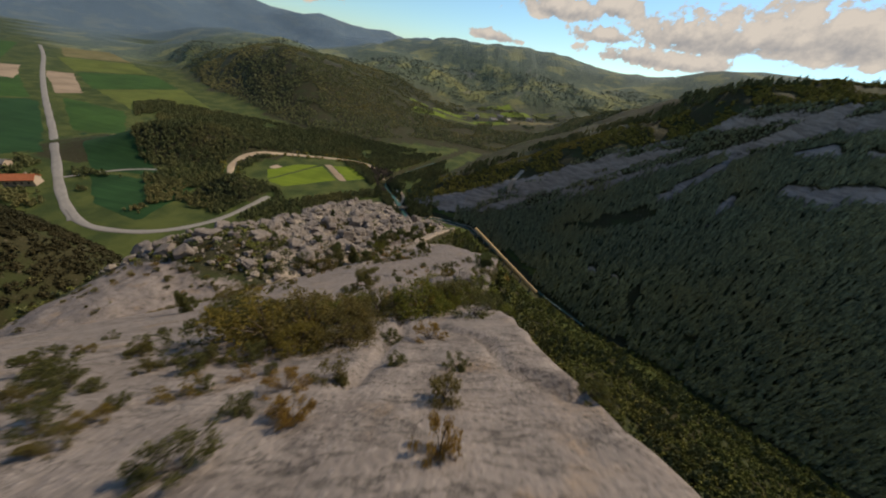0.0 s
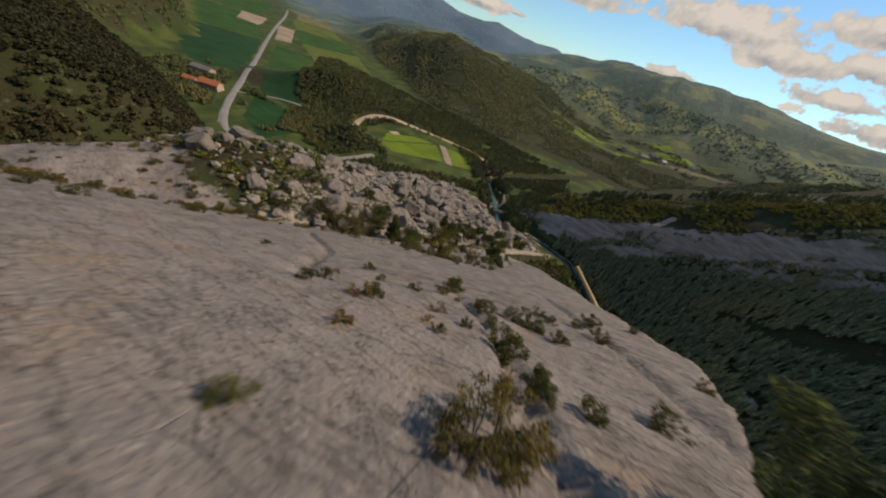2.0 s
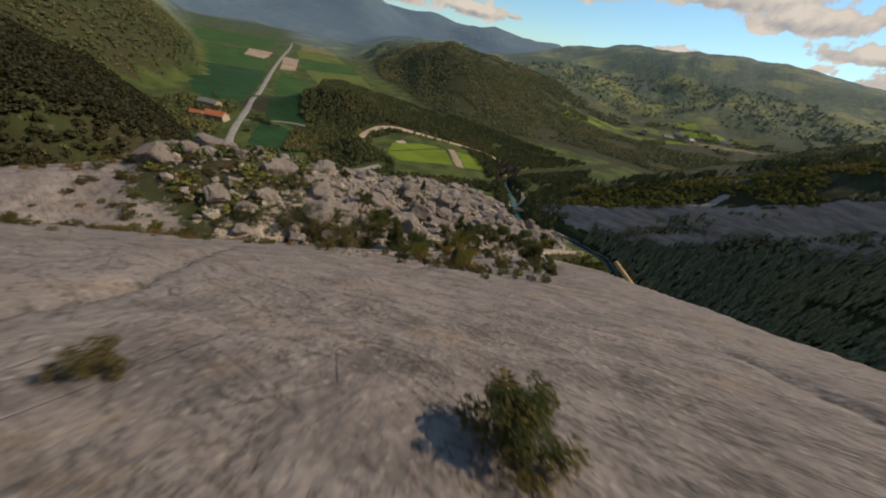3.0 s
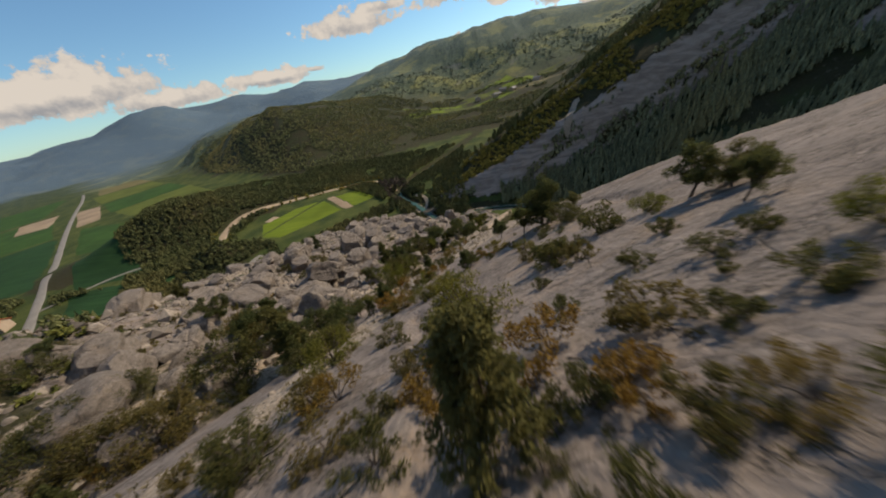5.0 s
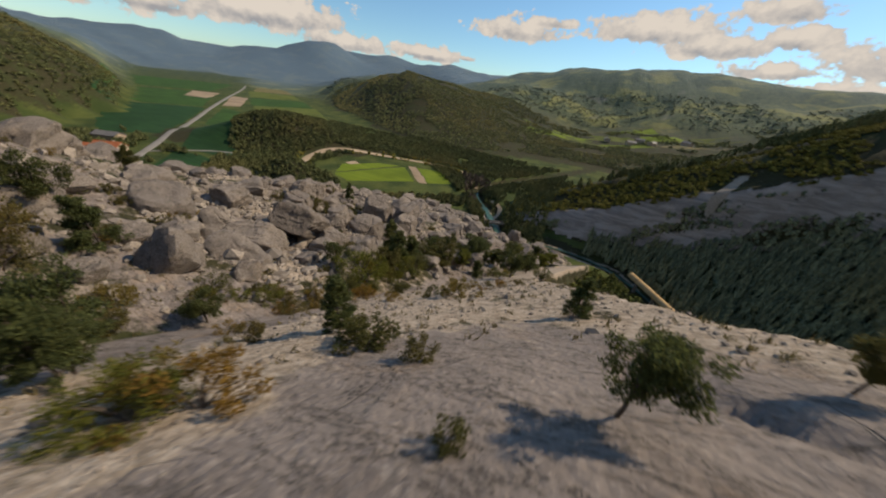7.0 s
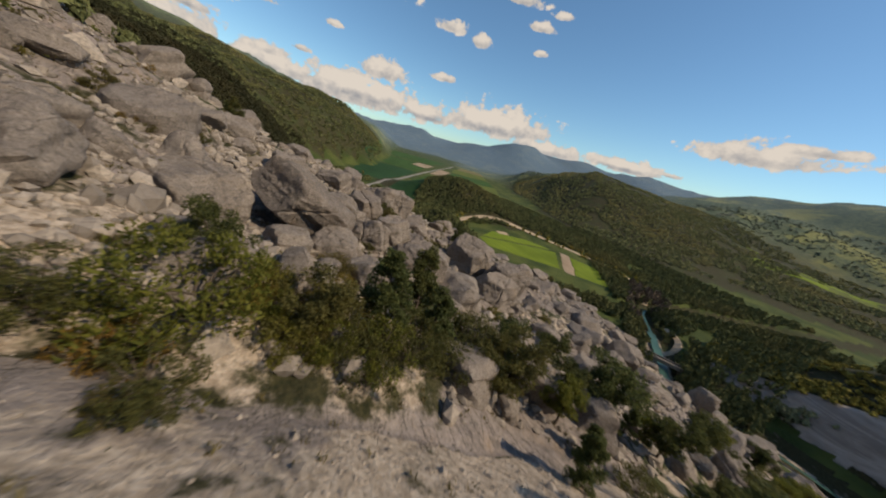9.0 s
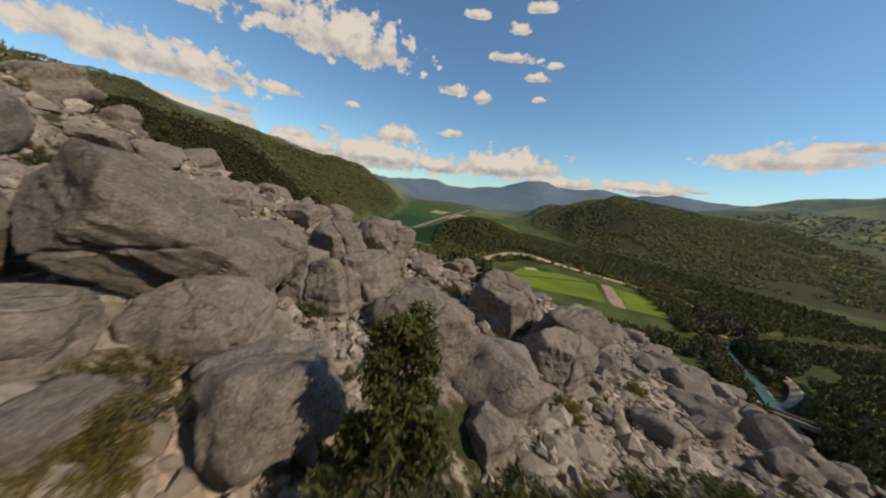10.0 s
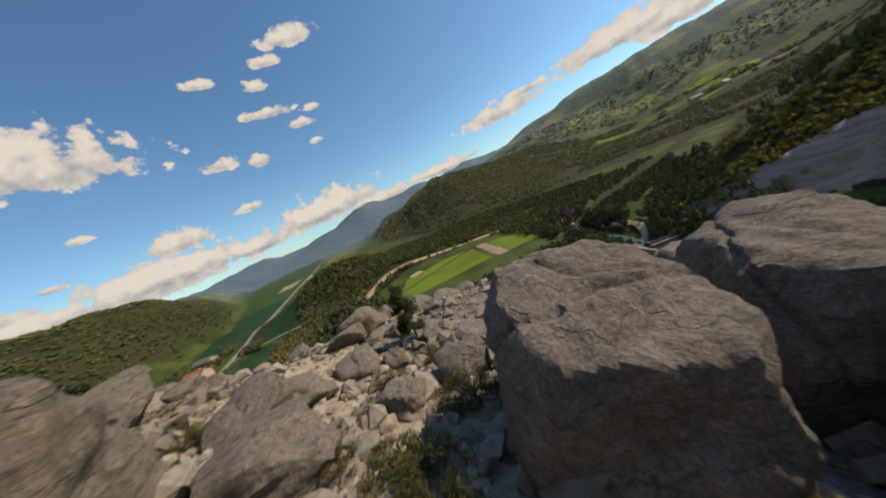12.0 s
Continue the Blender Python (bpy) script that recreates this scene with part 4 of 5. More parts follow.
# the spur's cloud shade is in the leaf colour
wood("spur_wood", "wood and scrub on the spur above the road, cloud shade in its colour", scatter(30000, -420, -95, -120, 150, spur_keep), 1.75, 2.4, M_SPUR, 0.2)
wood("spur_wood", "dark wood on the near hills across the fields",
     scatter(18000, -760, -380, -300, 420, lambda x, y, z, p: (np.abs(z - p["spur"]) < 1) & (z > 2)), 2.5, 3.0, M_WOOD, 0.3, 14)
wood("slope_scrub", "dark scrub and small trees on the rubble slope above the road",
     scatter(3600, -150, -52, 8, 120, lambda x, y, z, p: p["ours"] & ((y > 56) | (x < -100)) & (z > 3) & (np.abs(z - p["spur"]) > 1) & (fbm(x, y, 9, 3, 255) > 0.02 - 0.006 * np.clip(-x - 60, -15, 60))
             & ((y < 92) | (x < -92))), 0.75, 1.0, M_THICKET, 0.2)
wood("slope_trees", "small dark trees on the rubble slope above the road",
     scatter(420, -160, -66, 20, 150, lambda x, y, z, p: p["ours"] & ((y > 58) | (x < -100)) & (z > 3) & (fbm(x, y, 16, 3, 257) > 0.0) & ((y < 88) | (x < -95))), 1.2, 2.6, M_WOOD, 0.3)


def field_free(x, y):
    line = polyline(x, y, MAIN_ROAD)[0]
    t = (x + 250) * -0.82 + (y - 150) * 0.57        # along the valley
    s = (x + 250) * 0.57 + (y - 150) * 0.82         # across it
    meadow = (np.abs((x + 148) * 0.7 + (y - 272) * 0.7) < 42) & (np.abs((x + 148) * -0.7 + (y - 272) * 0.7) < 52)
    return (line > 7) & ~((t > -20) & (s > -200) & (s < 30 + 0.13 * t)) & ~meadow & (polyline(x, y, FIELD_TRACK)[0] > 6) & (polyline(x, y, LOWER_ROAD)[0] > 6)


wood("valley_wood", "dark mixed wood on the valley floor and knolls",
     scatter(33000, -470, -20, 150, 430, lambda x, y, z, p: (p["d_river"] > 8) & (z < 60) & (p["debris"] < z - 2) & field_free(x, y)
             & ((fbm(x, y, 40, 3, 261) > -0.25) | (z > 2))), 1.6, 3.8, M_WOOD, 0.45, 18)
wood("farm_trees", "dark trees round the farmhouse beside the road",
     scatter(1500, -385, -268, 118, 192, lambda x, y, z, p: (polyline(x, y, MAIN_ROAD)[0] > 8) & (z < 3) & (np.hypot(x + 306, y - 158) > 11) & (np.hypot(x + 322, y - 150) > 7)
             & (np.hypot(x + 350, y - 172) > 11) & (fbm(x, y, 18, 3, 267) > -0.06)), 1.7, 4.2, M_WOOD, 0.3)
wood("bare_trees", "grey leafless trees at the meadow's end by the river",
     scatter(700, -112, -70, 255, 318, lambda x, y, z, p: (p["d_river"] > 5) & (x + 0.5 * y > 55)), 1.8, 5.0, M_BARE, 0.2)
wood("bank_trees", "low green trees along the river banks",
     scatter(5200, -110, -18, 205, 330, lambda x, y, z, p: (p["d_river"] > 3.6) & (p["d_river"] < 15) & (polyline(x, y, LOOP)[0] > 3.5) & (np.abs(z) < 3.2)
             & (fbm(x, y, 12, 3, 265) > -0.12)), 1.4, 4.4, M_WOOD, 0.3)
wood("hedge", "line of dull hedge bushes round the meadow",
     scatter(1500, -235, -85, 225, 345, lambda x, y, z, p: (np.abs(polyline(x, y, FIELD_TRACK)[0] - 6.5) < 2.2) & (np.abs(z) < 2)), 1.5, 3.0, M_SCRUB, 0.2)
wood("hill_wood", "mixed wood on the hills behind the valley",
     scatter(44000, -700, 500, 330, 900, lambda x, y, z, p: (p["hills"] > 2.5) & (z > 2) & (p["r"] < 900) & (fbm(x, y, 60, 3, 271) > -0.36)
             & ~((np.abs(y - 780) < 120) & (x > -170) & (x < 270) & (fbm(x, y, 44, 3, 281) < 0.16))), 2.5, 3.2, M_HILL, 0.45, 14)
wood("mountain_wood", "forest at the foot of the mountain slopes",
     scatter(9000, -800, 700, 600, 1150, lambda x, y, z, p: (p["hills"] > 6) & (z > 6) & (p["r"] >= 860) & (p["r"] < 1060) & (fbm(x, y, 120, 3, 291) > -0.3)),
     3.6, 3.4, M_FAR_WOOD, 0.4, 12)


# plants that stand alone: x, y, height
SHRUBS_A = [
    (-18.5, 5.9, 0.7), (-21.1, 9.8, 0.6), (-18.6, 10.9, 0.6), (-13.5, 4.2, 1.1), (-12, 3.9, 0.8), (-12, 2.9, 0.7), (-10.9, 3.9, 0.6), (-8.7,
    3.2, 0.5), (-7.1, 4.2, 0.5), (-8.1, 1.8, 0.7), (-10.8, 5.2, 0.7), (-10.8, 5.9, 0.7), (-5.6, 5.5, 0.5), (-18.2, 12.4, 0.9), (-13.6, 6.7,
    0.8), (-8.8, 6.2, 1), (-7.3, 6.3, 1), (-8.5, 9.9, 2.4), (-4.2, 8.3, 1.7), (0.9, 4.5, 1), (-3, 5.2, 0.8), (-4.7, 3.2, 0.6), (-10.7, 9.1,
    2.9), (-5.8, 9, 2.8), (-4.3, 10, 2.3), (-3.7, 13.7, 2.5), (1.8, 17.7, 2.8), (-27.1, 25, 2.8), (-151.6, 70.8, 6.2), (-4.4, 1.6, 0.9)]
SHRUBS_B = [
    (-1, 6.5, 0.6), (1.4, 6.5, 0.7), (5.4, 5.1, 0.8), (-9.6, 2.2, 0.9), (-8.9, 5.4, 0.9), (-14.1, 7.5, 1.2), (-15.3, 4.9, 1.4), (-1.8, 9.2,
    0.9), (-0.5, 17.3, 1.7), (-1.8, 17.1, 1.5), (-2.9, 16.7, 1.5), (-3.6, 15.5, 1), (-4, 14.7, 0.9), (-0.7, 15.8, 1.4), (-1.8, 15, 1.1), (3.7,
    20.8, 1.3), (4.3, 19, 1.3), (5.1, 18, 1.3), (-11.4, 26.5, 1.3), (-2.3, 26.5, 1), (1, 41, 1), (-7, 16.8, 1.1), (-8.6, 19.9, 0.4), (-6.6,
    15.2, 0.5), (-33.1, 31.5, 1.2), (6.5, 30.7, 2.2), (4.5, 31.2, 1.2), (5.3, 29.2, 1.4), (1.4, 40.1, 1.1), (1.2, 35.1, 1.3)]
SHRUBS_C = [
    (-28, 32.5, 0.9), (-10.8, 25.3, 0.8), (-10.7, 27.3, 1.4), (-3.9, 24.5, 0.7), (-3.4, 46.1, 1.2), (-4.6, 42.6, 0.5), (-7.9, 38.7, 0.7), (-5,
    39.1, 0.7), (-0.7, 40.6, 0.5), (-1.3, 38.8, 0.4), (1.3, 45, 1), (4.8, 49, 0.7), (-1, 44.6, 0.6), (6.2, 51.6, 1), (6.5, 40.4, 0.7), (4, 38.6,
    0.8), (-26, 33.9, 1), (-29.8, 40.4, 0.9), (10.3, 46.5, 0.6), (-7.9, 37.7, 0.7), (-14.8, 39.6, 0.4), (-29.9, 41.2, 1), (-8.8, 43.2, 0.6),
    (-6.5, 41.7, 0.4), (-2.2, 43.7, 0.3), (-0.5, 43.9, 0.8), (0.1, 42.5, 0.6), (2.1, 44.8, 0.9), (3.2, 47.5, 0.6), (2.4, 48.2, 0.6)]
SHRUBS_D = [
    (9.5, 54.3, 0.7), (6.1, 48, 0.9), (3.5, 44.3, 0.8), (-7.9, 59.4, 0.5), (-12.3, 60.2, 0.7), (-11.1, 60.6, 0.5), (-19.1, 64, 1.3), (-15.6,
    59.4, 0.7), (-9.8, 62.4, 0.6), (-8.9, 61.8, 0.7), (-4.1, 63.4, 0.8), (-5.1, 63.3, 0.5), (-6.3, 62.8, 0.4), (-7.5, 62.3, 0.3), (-7.6, 63.9,
    0.6), (-10.8, 61.6, 0.6), (-13.9, 62.8, 0.7), (-18.3, 66, 1.3), (-25.3, 58.5, 1.3), (-50, 61.5, 2.6), (-44.8, 64.3, 2.2), (-9.2, 69.6, 1.2),
    (-8.7, 68.7, 0.8), (-9.2, 70.4, 1), (-8.4, 70.2, 0.8), (-10.1, 67.7, 0.4), (-25.1, 74.7, 1.5), (-15.5, 73.6, 0.7), (-15.4, 68.2, 0.4),
    (-6.5, 76.9, 1.5)]
SHRUBS_E = [
    (-9.5, 71.8, 0.7), (-14, 68.3, 0.7), (-12.1, 79.6, 0.6), (-15.9, 86.6, 1.3), (-17.8, 78.8, 0.8), (-13.9, 86.3, 0.9), (-12.1, 83.9, 0.5),
    (-11.5, 78.7, 0.3), (-9.8, 78.9, 0.3), (-21.4, 85.6, 1.1), (-10.5, 82.4, 0.2), (-10.7, 83.1, 0.5), (-8.9, 82.4, 0.2), (-18.7, 102, 1.1),
    (-20.5, 101.3, 0.8), (-17.8, 100.6, 0.5), (-19.1, 97, 0.7), (-13.3, 105.4, 0.7), (-31.1, 117.6, 3.8), (-24.1, 101.5, 1.1), (-29.2, 98, 2.2),
    (-29.4, 95.9, 1.7), (-29.4, 92.3, 1.1), (-18.8, 98.7, 0.5), (-18.1, 99.1, 0.4), (-11.5, 117.7, 1.9), (-16, 104.4, 0.7), (-29.1, 105.2, 1.8),
    (-28.6, 107.6, 2.2), (-28.2, 110.8, 2.1)]
SHRUBS_F = [
    (-28.7, 113.3, 2.6), (-28.9, 115.9, 2.6), (-30.6, 105.8, 1.8), (-30.9, 107.6, 2.3), (-31.9, 118.1, 3.8), (-29.7, 112.1, 2.2), (-29.1, 109.4,
    1.6), (-53.6, 109.9, 1.5), (-62, 119.3, 1.9), (-47.2, 112, 1.3), (-44.3, 112, 1.3), (-50.1, 113.1, 1), (-54.3, 126.2, 1.5), (-68.8, 99.3,
    1.4), (-49.4, 120.9, 1.2), (-44, 110.3, 1), (-45.5, 126.2, 1.4), (-7, 71.2, 1.4), (-8.3, 66.4, 0.5), (-7, 67.7, 0.5), (-7.4, 65.7, 0.5),
    (-6.7, 65.8, 0.5), (-7.8, 64.9, 0.2), (-8.7, 63.7, 0.5), (-9.3, 64.2, 1), (-10.7, 62.9, 0.6), (-11.4, 62.2, 0.3), (-12.1, 62.2, 0.3),
    (-15.6, 63.5, 0.9), (-14.3, 65.7, 0.8)]
SHRUBS_G = [
    (-14.5, 64, 0.7), (-18.1, 63.6, 1.6), (-35.5, 74.5, 2.6), (-39.4, 69.1, 3.9), (-37.4, 70.2, 3.5), (-38.2, 77.1, 4.6), (-56.7, 74.5, 3.3),
    (-43.7, 73.1, 2.5), (-40.1, 81.7, 4.1), (-13, 65.4, 0.9), (-16.2, 69.2, 0.8), (-10.2, 65.4, 0.5), (-27.4, 73.8, 1.8), (-45.2, 69.9, 2.6),
    (-41.4, 68, 2.9), (-45.5, 67.1, 2.8), (-21.4, 63.7, 1), (-24.2, 74.1, 2.2), (-24.1, 73.4, 1.4), (-23.7, 74.9, 1.7), (-18.8, 75, 0.9),
    (-11.4, 77, 0.5), (-7.8, 76.8, 0.6), (-8.2, 75.4, 0.6), (-9.1, 74.6, 0.3), (-7.2, 75.2, 0.3), (-7.5, 74.5, 0.3), (-9.7, 76.6, 0.5), (-12.6,
    78.7, 0.6), (-38.2, 82.2, 2.7)]
SHRUBS_H = [
    (-16.5, 86.9, 1.1), (-37.3, 107.9, 2), (-55, 96.9, 1), (-58, 117.8, 2.8), (-44.4, 126, 1.6), (-54.9, 112, 1), (-51, 114.8, 0.7), (-67,
    111.5, 1.3), (-57.2, 116.6, 2.2), (-62.2, 114.7, 2.5), (-56.2, 117.7, 1.6), (-56, 130.3, 1.8), (-60.1, 129.8, 1.6), (-76.4, 139.5, 2.5),
    (-55.3, 117.8, 2.8), (-54.3, 118.8, 2.2), (-53.2, 118.2, 2)]
SHRUBS = SHRUBS_A + SHRUBS_B + SHRUBS_C + SHRUBS_D + SHRUBS_E + SHRUBS_F + SHRUBS_G + SHRUBS_H
RUSTY_A = [
    (-17.5, 7, 0.6), (-7.5, 3.9, 0.7), (-8.4, 2.5, 0.5), (-6.4, 5, 0.5), (0.8, 2.7, 0.8), (-4.2, 4.4, 0.7), (-3.1, 3.2, 0.8), (0.2, 9.5, 0.9),
    (-6, 19.5, 0.8), (-4.2, 20.2, 1), (-2.2, 26.7, 1.1), (1.6, 35.4, 1.1), (-3.8, 36.1, 0.5), (-5.3, 38.6, 0.7), (-8.4, 40, 0.3), (-2.3, 40.9,
    0.5), (-3.3, 44, 0.5), (-2, 39.3, 0.3), (-18.1, 82.4, 1.1), (-16.7, 82.7, 1.1), (-19.9, 77.9, 1.5), (-11.3, 78.2, 0.4), (-22, 96.4, 0.9),
    (-16.6, 97.9, 1.5), (-15, 104.4, 0.8), (-17.2, 103.1, 0.7), (-28.3, 94.1, 1.6), (-15.9, 101.8, 0.4), (-30.1, 105.4, 1.8), (-9.2, 62.4, 0.4)]
RUSTY_B = [
    (-10.2, 63, 0.6), (-10.8, 64, 0.8), (-13.1, 64.2, 1), (-16.8, 65.5, 1.1), (-17.7, 75.2, 1.2), (-12.2, 79.6, 0.6)]
RUSTY = RUSTY_A + RUSTY_B
FRESH_A = [
    (-5.8, 7.5, 1.6), (-8.1, 8.5, 3), (-0.9, 14.8, 2.9), (-0, 18.1, 1.9), (1.3, 18.4, 2), (2.3, 18.4, 2.1), (-3.5, 16.3, 1.1), (0.3, 16.3, 1.6),
    (1.4, 16.6, 1.5), (5, 23.4, 1.9), (5, 32.9, 1.7), (-0.4, 28.5, 1.6), (-5, 26.2, 0.6), (-2.7, 32.6, 0.5), (-6.4, 64.6, 0.7), (-12.4, 67.3,
    1.7), (-13, 67.9, 1.4), (-10.7, 79.2, 0.9), (-29.8, 101.4, 4.2), (-29, 104.4, 1.6), (-28.8, 106.3, 2), (-28.4, 109.1, 2.2), (-30.2, 104.2,
    1.5), (-30.2, 106.8, 2), (-30.6, 103.3, 1.6), (-31.6, 103.6, 2), (-32.3, 102.6, 1.7), (-5.5, 70.8, 0.8), (-20.7, 70.2, 1.9), (-16, 74.5,
    1.1)]
FRESH_B = [
    (-14.9, 74.6, 1.1), (-14.2, 76, 0.9), (-17.5, 82, 1.2), (-9.4, 74.9, 0.6), (-35.6, 108.2, 1.2), (-47.3, 121.5, 0.9), (-47.9, 128.6, 1.1),
    (-50.2, 125.1, 1.4), (-46.9, 128, 1.3), (-61.9, 142.7, 1.5)]
FRESH = FRESH_A + FRESH_B
TREES_A = [
    (-10.2, 29.6, 3.6), (7, 37.4, 3.6), (-5.6, 30.4, 1.3), (2.3, 38.2, 1.2), (-3.4, 46.2, 1), (-12.8, 58.9, 0.8), (-4.1, 69.5, 1.3), (-28.6,
    82.6, 3.8), (-39.7, 81.2, 3.2), (-12.8, 77.9, 1.2), (-39.3, 82.2, 3.7), (-5.7, 88.5, 1.2), (-27.8, 119.3, 4.9), (-25.7, 131.1, 6.2), (-21.1,
    135.5, 4.7), (-29.7, 106.1, 3.5), (-15.1, 144.4, 4.1), (-21, 149.2, 4.9), (-26.4, 124.4, 4), (-31.2, 122.3, 3.8), (-31.1, 128.7, 4.1),
    (-4.5, 70.4, 1.8), (-5.4, 67.6, 1.1), (-7.3, 79.1, 2.9), (-29.4, 87.1, 2.4), (-60.3, 77.9, 2.5), (-26.2, 77.4, 3.5), (-28.1, 79.6, 2.4),
    (-9.8, 85.8, 1.7), (-6.9, 80.7, 1.9)]
TREES_B = [
    (-6.3, 79.9, 1.4), (-4.8, 80.5, 1.1), (-8.5, 79.9, 2), (-33.2, 101.6, 3.4), (-22.4, 81.9, 1.8), (-40.7, 82.6, 3.3), (-69.4, 97.7, 2.4)]
TREES = TREES_A + TREES_B
PINES = [
    (-29, 20.8, 3), (-7.3, 79.5, 2.6), (-13.2, 77.1, 1.3), (-22.1, 81.7, 2.3), (-23.7, 80.8, 1.6), (-18.4, 87.7, 2.2),
    (-31.7, 78.2, 6.1), (-30.3, 77.3, 4.1), (-9.8, 93.5, 1.8), (-30.8, 110, 4.5), (-30.5, 113.6, 4), (-34.5, 114.1, 5.5), (-68.8, 98, 2.8),
    (-11.9, 62.8, 1.9), (-68.1, 139.6, 4.7)]
DRY = [
    (-56, 126.6, 1.5), (-58.6, 126.1, 1.1), (-63.4, 136.5, 1.7)]


# ---- boulders ----
def noise3(q, size, octaves, seed):
    return (fbm(q[:, 0], q[:, 1] + 0.37 * q[:, 2], size, octaves, seed) + fbm(q[:, 1], q[:, 2] - 0.29 * q[:, 0], size, octaves, seed + 7)
            + fbm(q[:, 2], q[:, 0] + 0.23 * q[:, 1], size, octaves, seed + 13)) / 1.7


@functools.lru_cache(maxsize=None)
def ball(sub):
    return ico(sub)


def rock_mesh(name, seed, fine, planes=10, boxy=0.0, rough=0.05, half=(1, 1, 1), cracks=2):
    """A weathered block: rounded meeting of broken faces, worn, pitted and cracked."""
    r = np.random.RandomState(seed)
    d, f = ball(fine)
    half = np.array(half, float)
    size = float(min(half))
    sides = [np.array(v, float) for v in ((1, 0, 0), (-1, 0, 0), (0, 1, 0), (0, -1, 0), (0, 0, 1), (0, 0, -1))]
    cuts = []
    if boxy:
        cuts += [(v + r.normal(0, 0.15, 3), r.uniform(0.82, 1.0)) for v in sides]
        cuts += [(v, r.uniform(0.88, 1.18)) for v in r.normal(size=(planes, 3))]
    else:
        cuts += [(v, r.uniform(0.72, 1.05)) for v in r.normal(size=(planes + 7, 3))]
    power = 60.0 if boxy else 42.0
    total = np.zeros(len(d))
    for v, h in cuts:
        v = v / np.linalg.norm(v)
        total += np.maximum(d @ v / h, 0.0) ** power
    q = d * (np.maximum(total, 1e-6) ** (-1 / power))[:, None]
    q = q * half
    nrm = q / half ** 2
    nrm /= np.linalg.norm(nrm, axis=1)[:, None]
    o = q + 31.7 * seed
    lumps = noise3(o, size * 0.95, 3, 301) * 1.2 * size * rough
    steps = noise3(o * np.array((0.45, 0.45, 1.6)), size * 0.55, 2, 331)
    steps = (np.floor(steps * 7) + step((steps * 7) % 1.0, 0.3, 0.7)) / 7 * 2.2 * size * rough
    worn = (noise3(o, 0.55, 4, 351) - 0.7 * np.abs(noise3(o, 0.9, 3, 361))) * min(0.2, 0.14 * size)
    move = lumps + steps + worn
    for _ in range(cracks):
        v = r.normal(size=3) * np.array((1.0, 1.0, 0.8))
        v /= np.linalg.norm(v)
        gap = q @ v - r.uniform(-0.45, 0.45) * size + 0.5 * size * noise3(o, size * 0.8, 3, 371) * 0.4
        move = move - 0.10 * min(size, 2.0) * np.exp(-(gap / (0.035 * size + 0.02)) ** 2)
    q = q + nrm * move[:, None]
    me = bpy.data.meshes.new(name)
    fill_mesh(me, q, f, True)
    a, b, c = q[f[:, 0]], q[f[:, 1]], q[f[:, 2]]
    flat = np.cross(b - a, c - a)
    flat /= np.linalg.norm(flat, axis=1)[:, None] + 1e-12
    sides2 = np.sort(np.vstack([f[:, [0, 1]], f[:, [1, 2]], f[:, [2, 0]]]), axis=1).astype(np.int64)
    key = sides2[:, 0] * len(q) + sides2[:, 1]
    order = np.argsort(key, kind="stable")
    one, two = order[0::2] % len(f), order[1::2] % len(f)
    known, dots = key[order[0::2]], np.einsum("ij,ij->i", flat[one], flat[two])
    ends = np.zeros(len(me.edges) * 2, dtype=np.int32)
    me.edges.foreach_get("vertices", ends)
    ends = np.sort(ends.reshape(-1, 2), axis=1).astype(np.int64)
    keen = dots[np.searchsorted(known, ends[:, 0] * len(q) + ends[:, 1])] < 0.86
    me.attributes.new("sharp_edge", "BOOLEAN", "EDGE").data.foreach_set("value", keen)
    me.materials.append(M_BOULDER)
    return me


def own_boulder(label, x, y, top, half, yaw=0.0, lean=(0, 0), seed=1, boxy=1.12, planes=10, rough=0.075, base=6):
    ob = new("boulder", rock_mesh("boulder", seed, base, planes, boxy, rough, half))
    ob.matrix_world = pose(x, y, top - half[2] * 0.92, lean[0], lean[1], yaw)
    return tagged(ob, label, "boulder", "boulders of the rock fall")


own_boulder("tall split limestone block with a flat top", -51.4, 131.2, 42.2, (3.0, 3.7, 4.8), 16, (0, 4), 3, 1.2)
own_boulder("split limestone block across a dark crack", -46.1, 135.4, 40.6, (2.7, 3.9, 4.4), 18, (3, 15), 4, 1.2)
own_boulder("broad sloping limestone block beside the split rock", -43.7, 131.8, 39.9, (2.3, 2.9, 3.5), -27, (9, 3), 5, 1.2)
own_boulder("large pale limestone boulder with a rounded shoulder", -48.4, 116.3, 45.4, (1.9, 2.3, 2.9), 35, (4, -4), 6, 1.1)
own_boulder("pale limestone boulder with a rounded shoulder", -46.6, 112.8, 44.9, (2.3, 2.0, 2.4), 70, (-4, 5), 26, 1.1)
own_boulder("big rough limestone boulder with pitted front", -44.0, 118.8, 43.3, (3.4, 2.4, 3.3), 67, (6, 3), 7, 1.15, 10, 0.06)
own_boulder("tilted slab of limestone with a smooth upper face", -45.6, 106.6, 48.6, (3.0, 4.8, 2.3), 14, (-38, 8), 8, 1.25)
own_boulder("upright rounded limestone boulder on the skyline", -61.4, 120.3, 46.5, (3.3, 3.2, 3.9), 70, (0, 5), 9, 1.05)
own_boulder("blocky limestone boulder among rubble", -59.6, 104.8, 49.4, (2.6, 2.2, 2.4), 10, (6, 8), 10, 1.1, 10, 0.08, 5)
own_boulder("blocky limestone boulder among rubble", -65.2, 111.4, 47.4, (2.4, 2.4, 2.4), 60, (0, -8), 11, 1.1, 10, 0.08, 5)
own_boulder("broad limestone boulder with a flat sunny face", -59.4, 91.0, 52.8, (3.8, 3.0, 3.0), 25, (-14, 10), 12, 1.15)
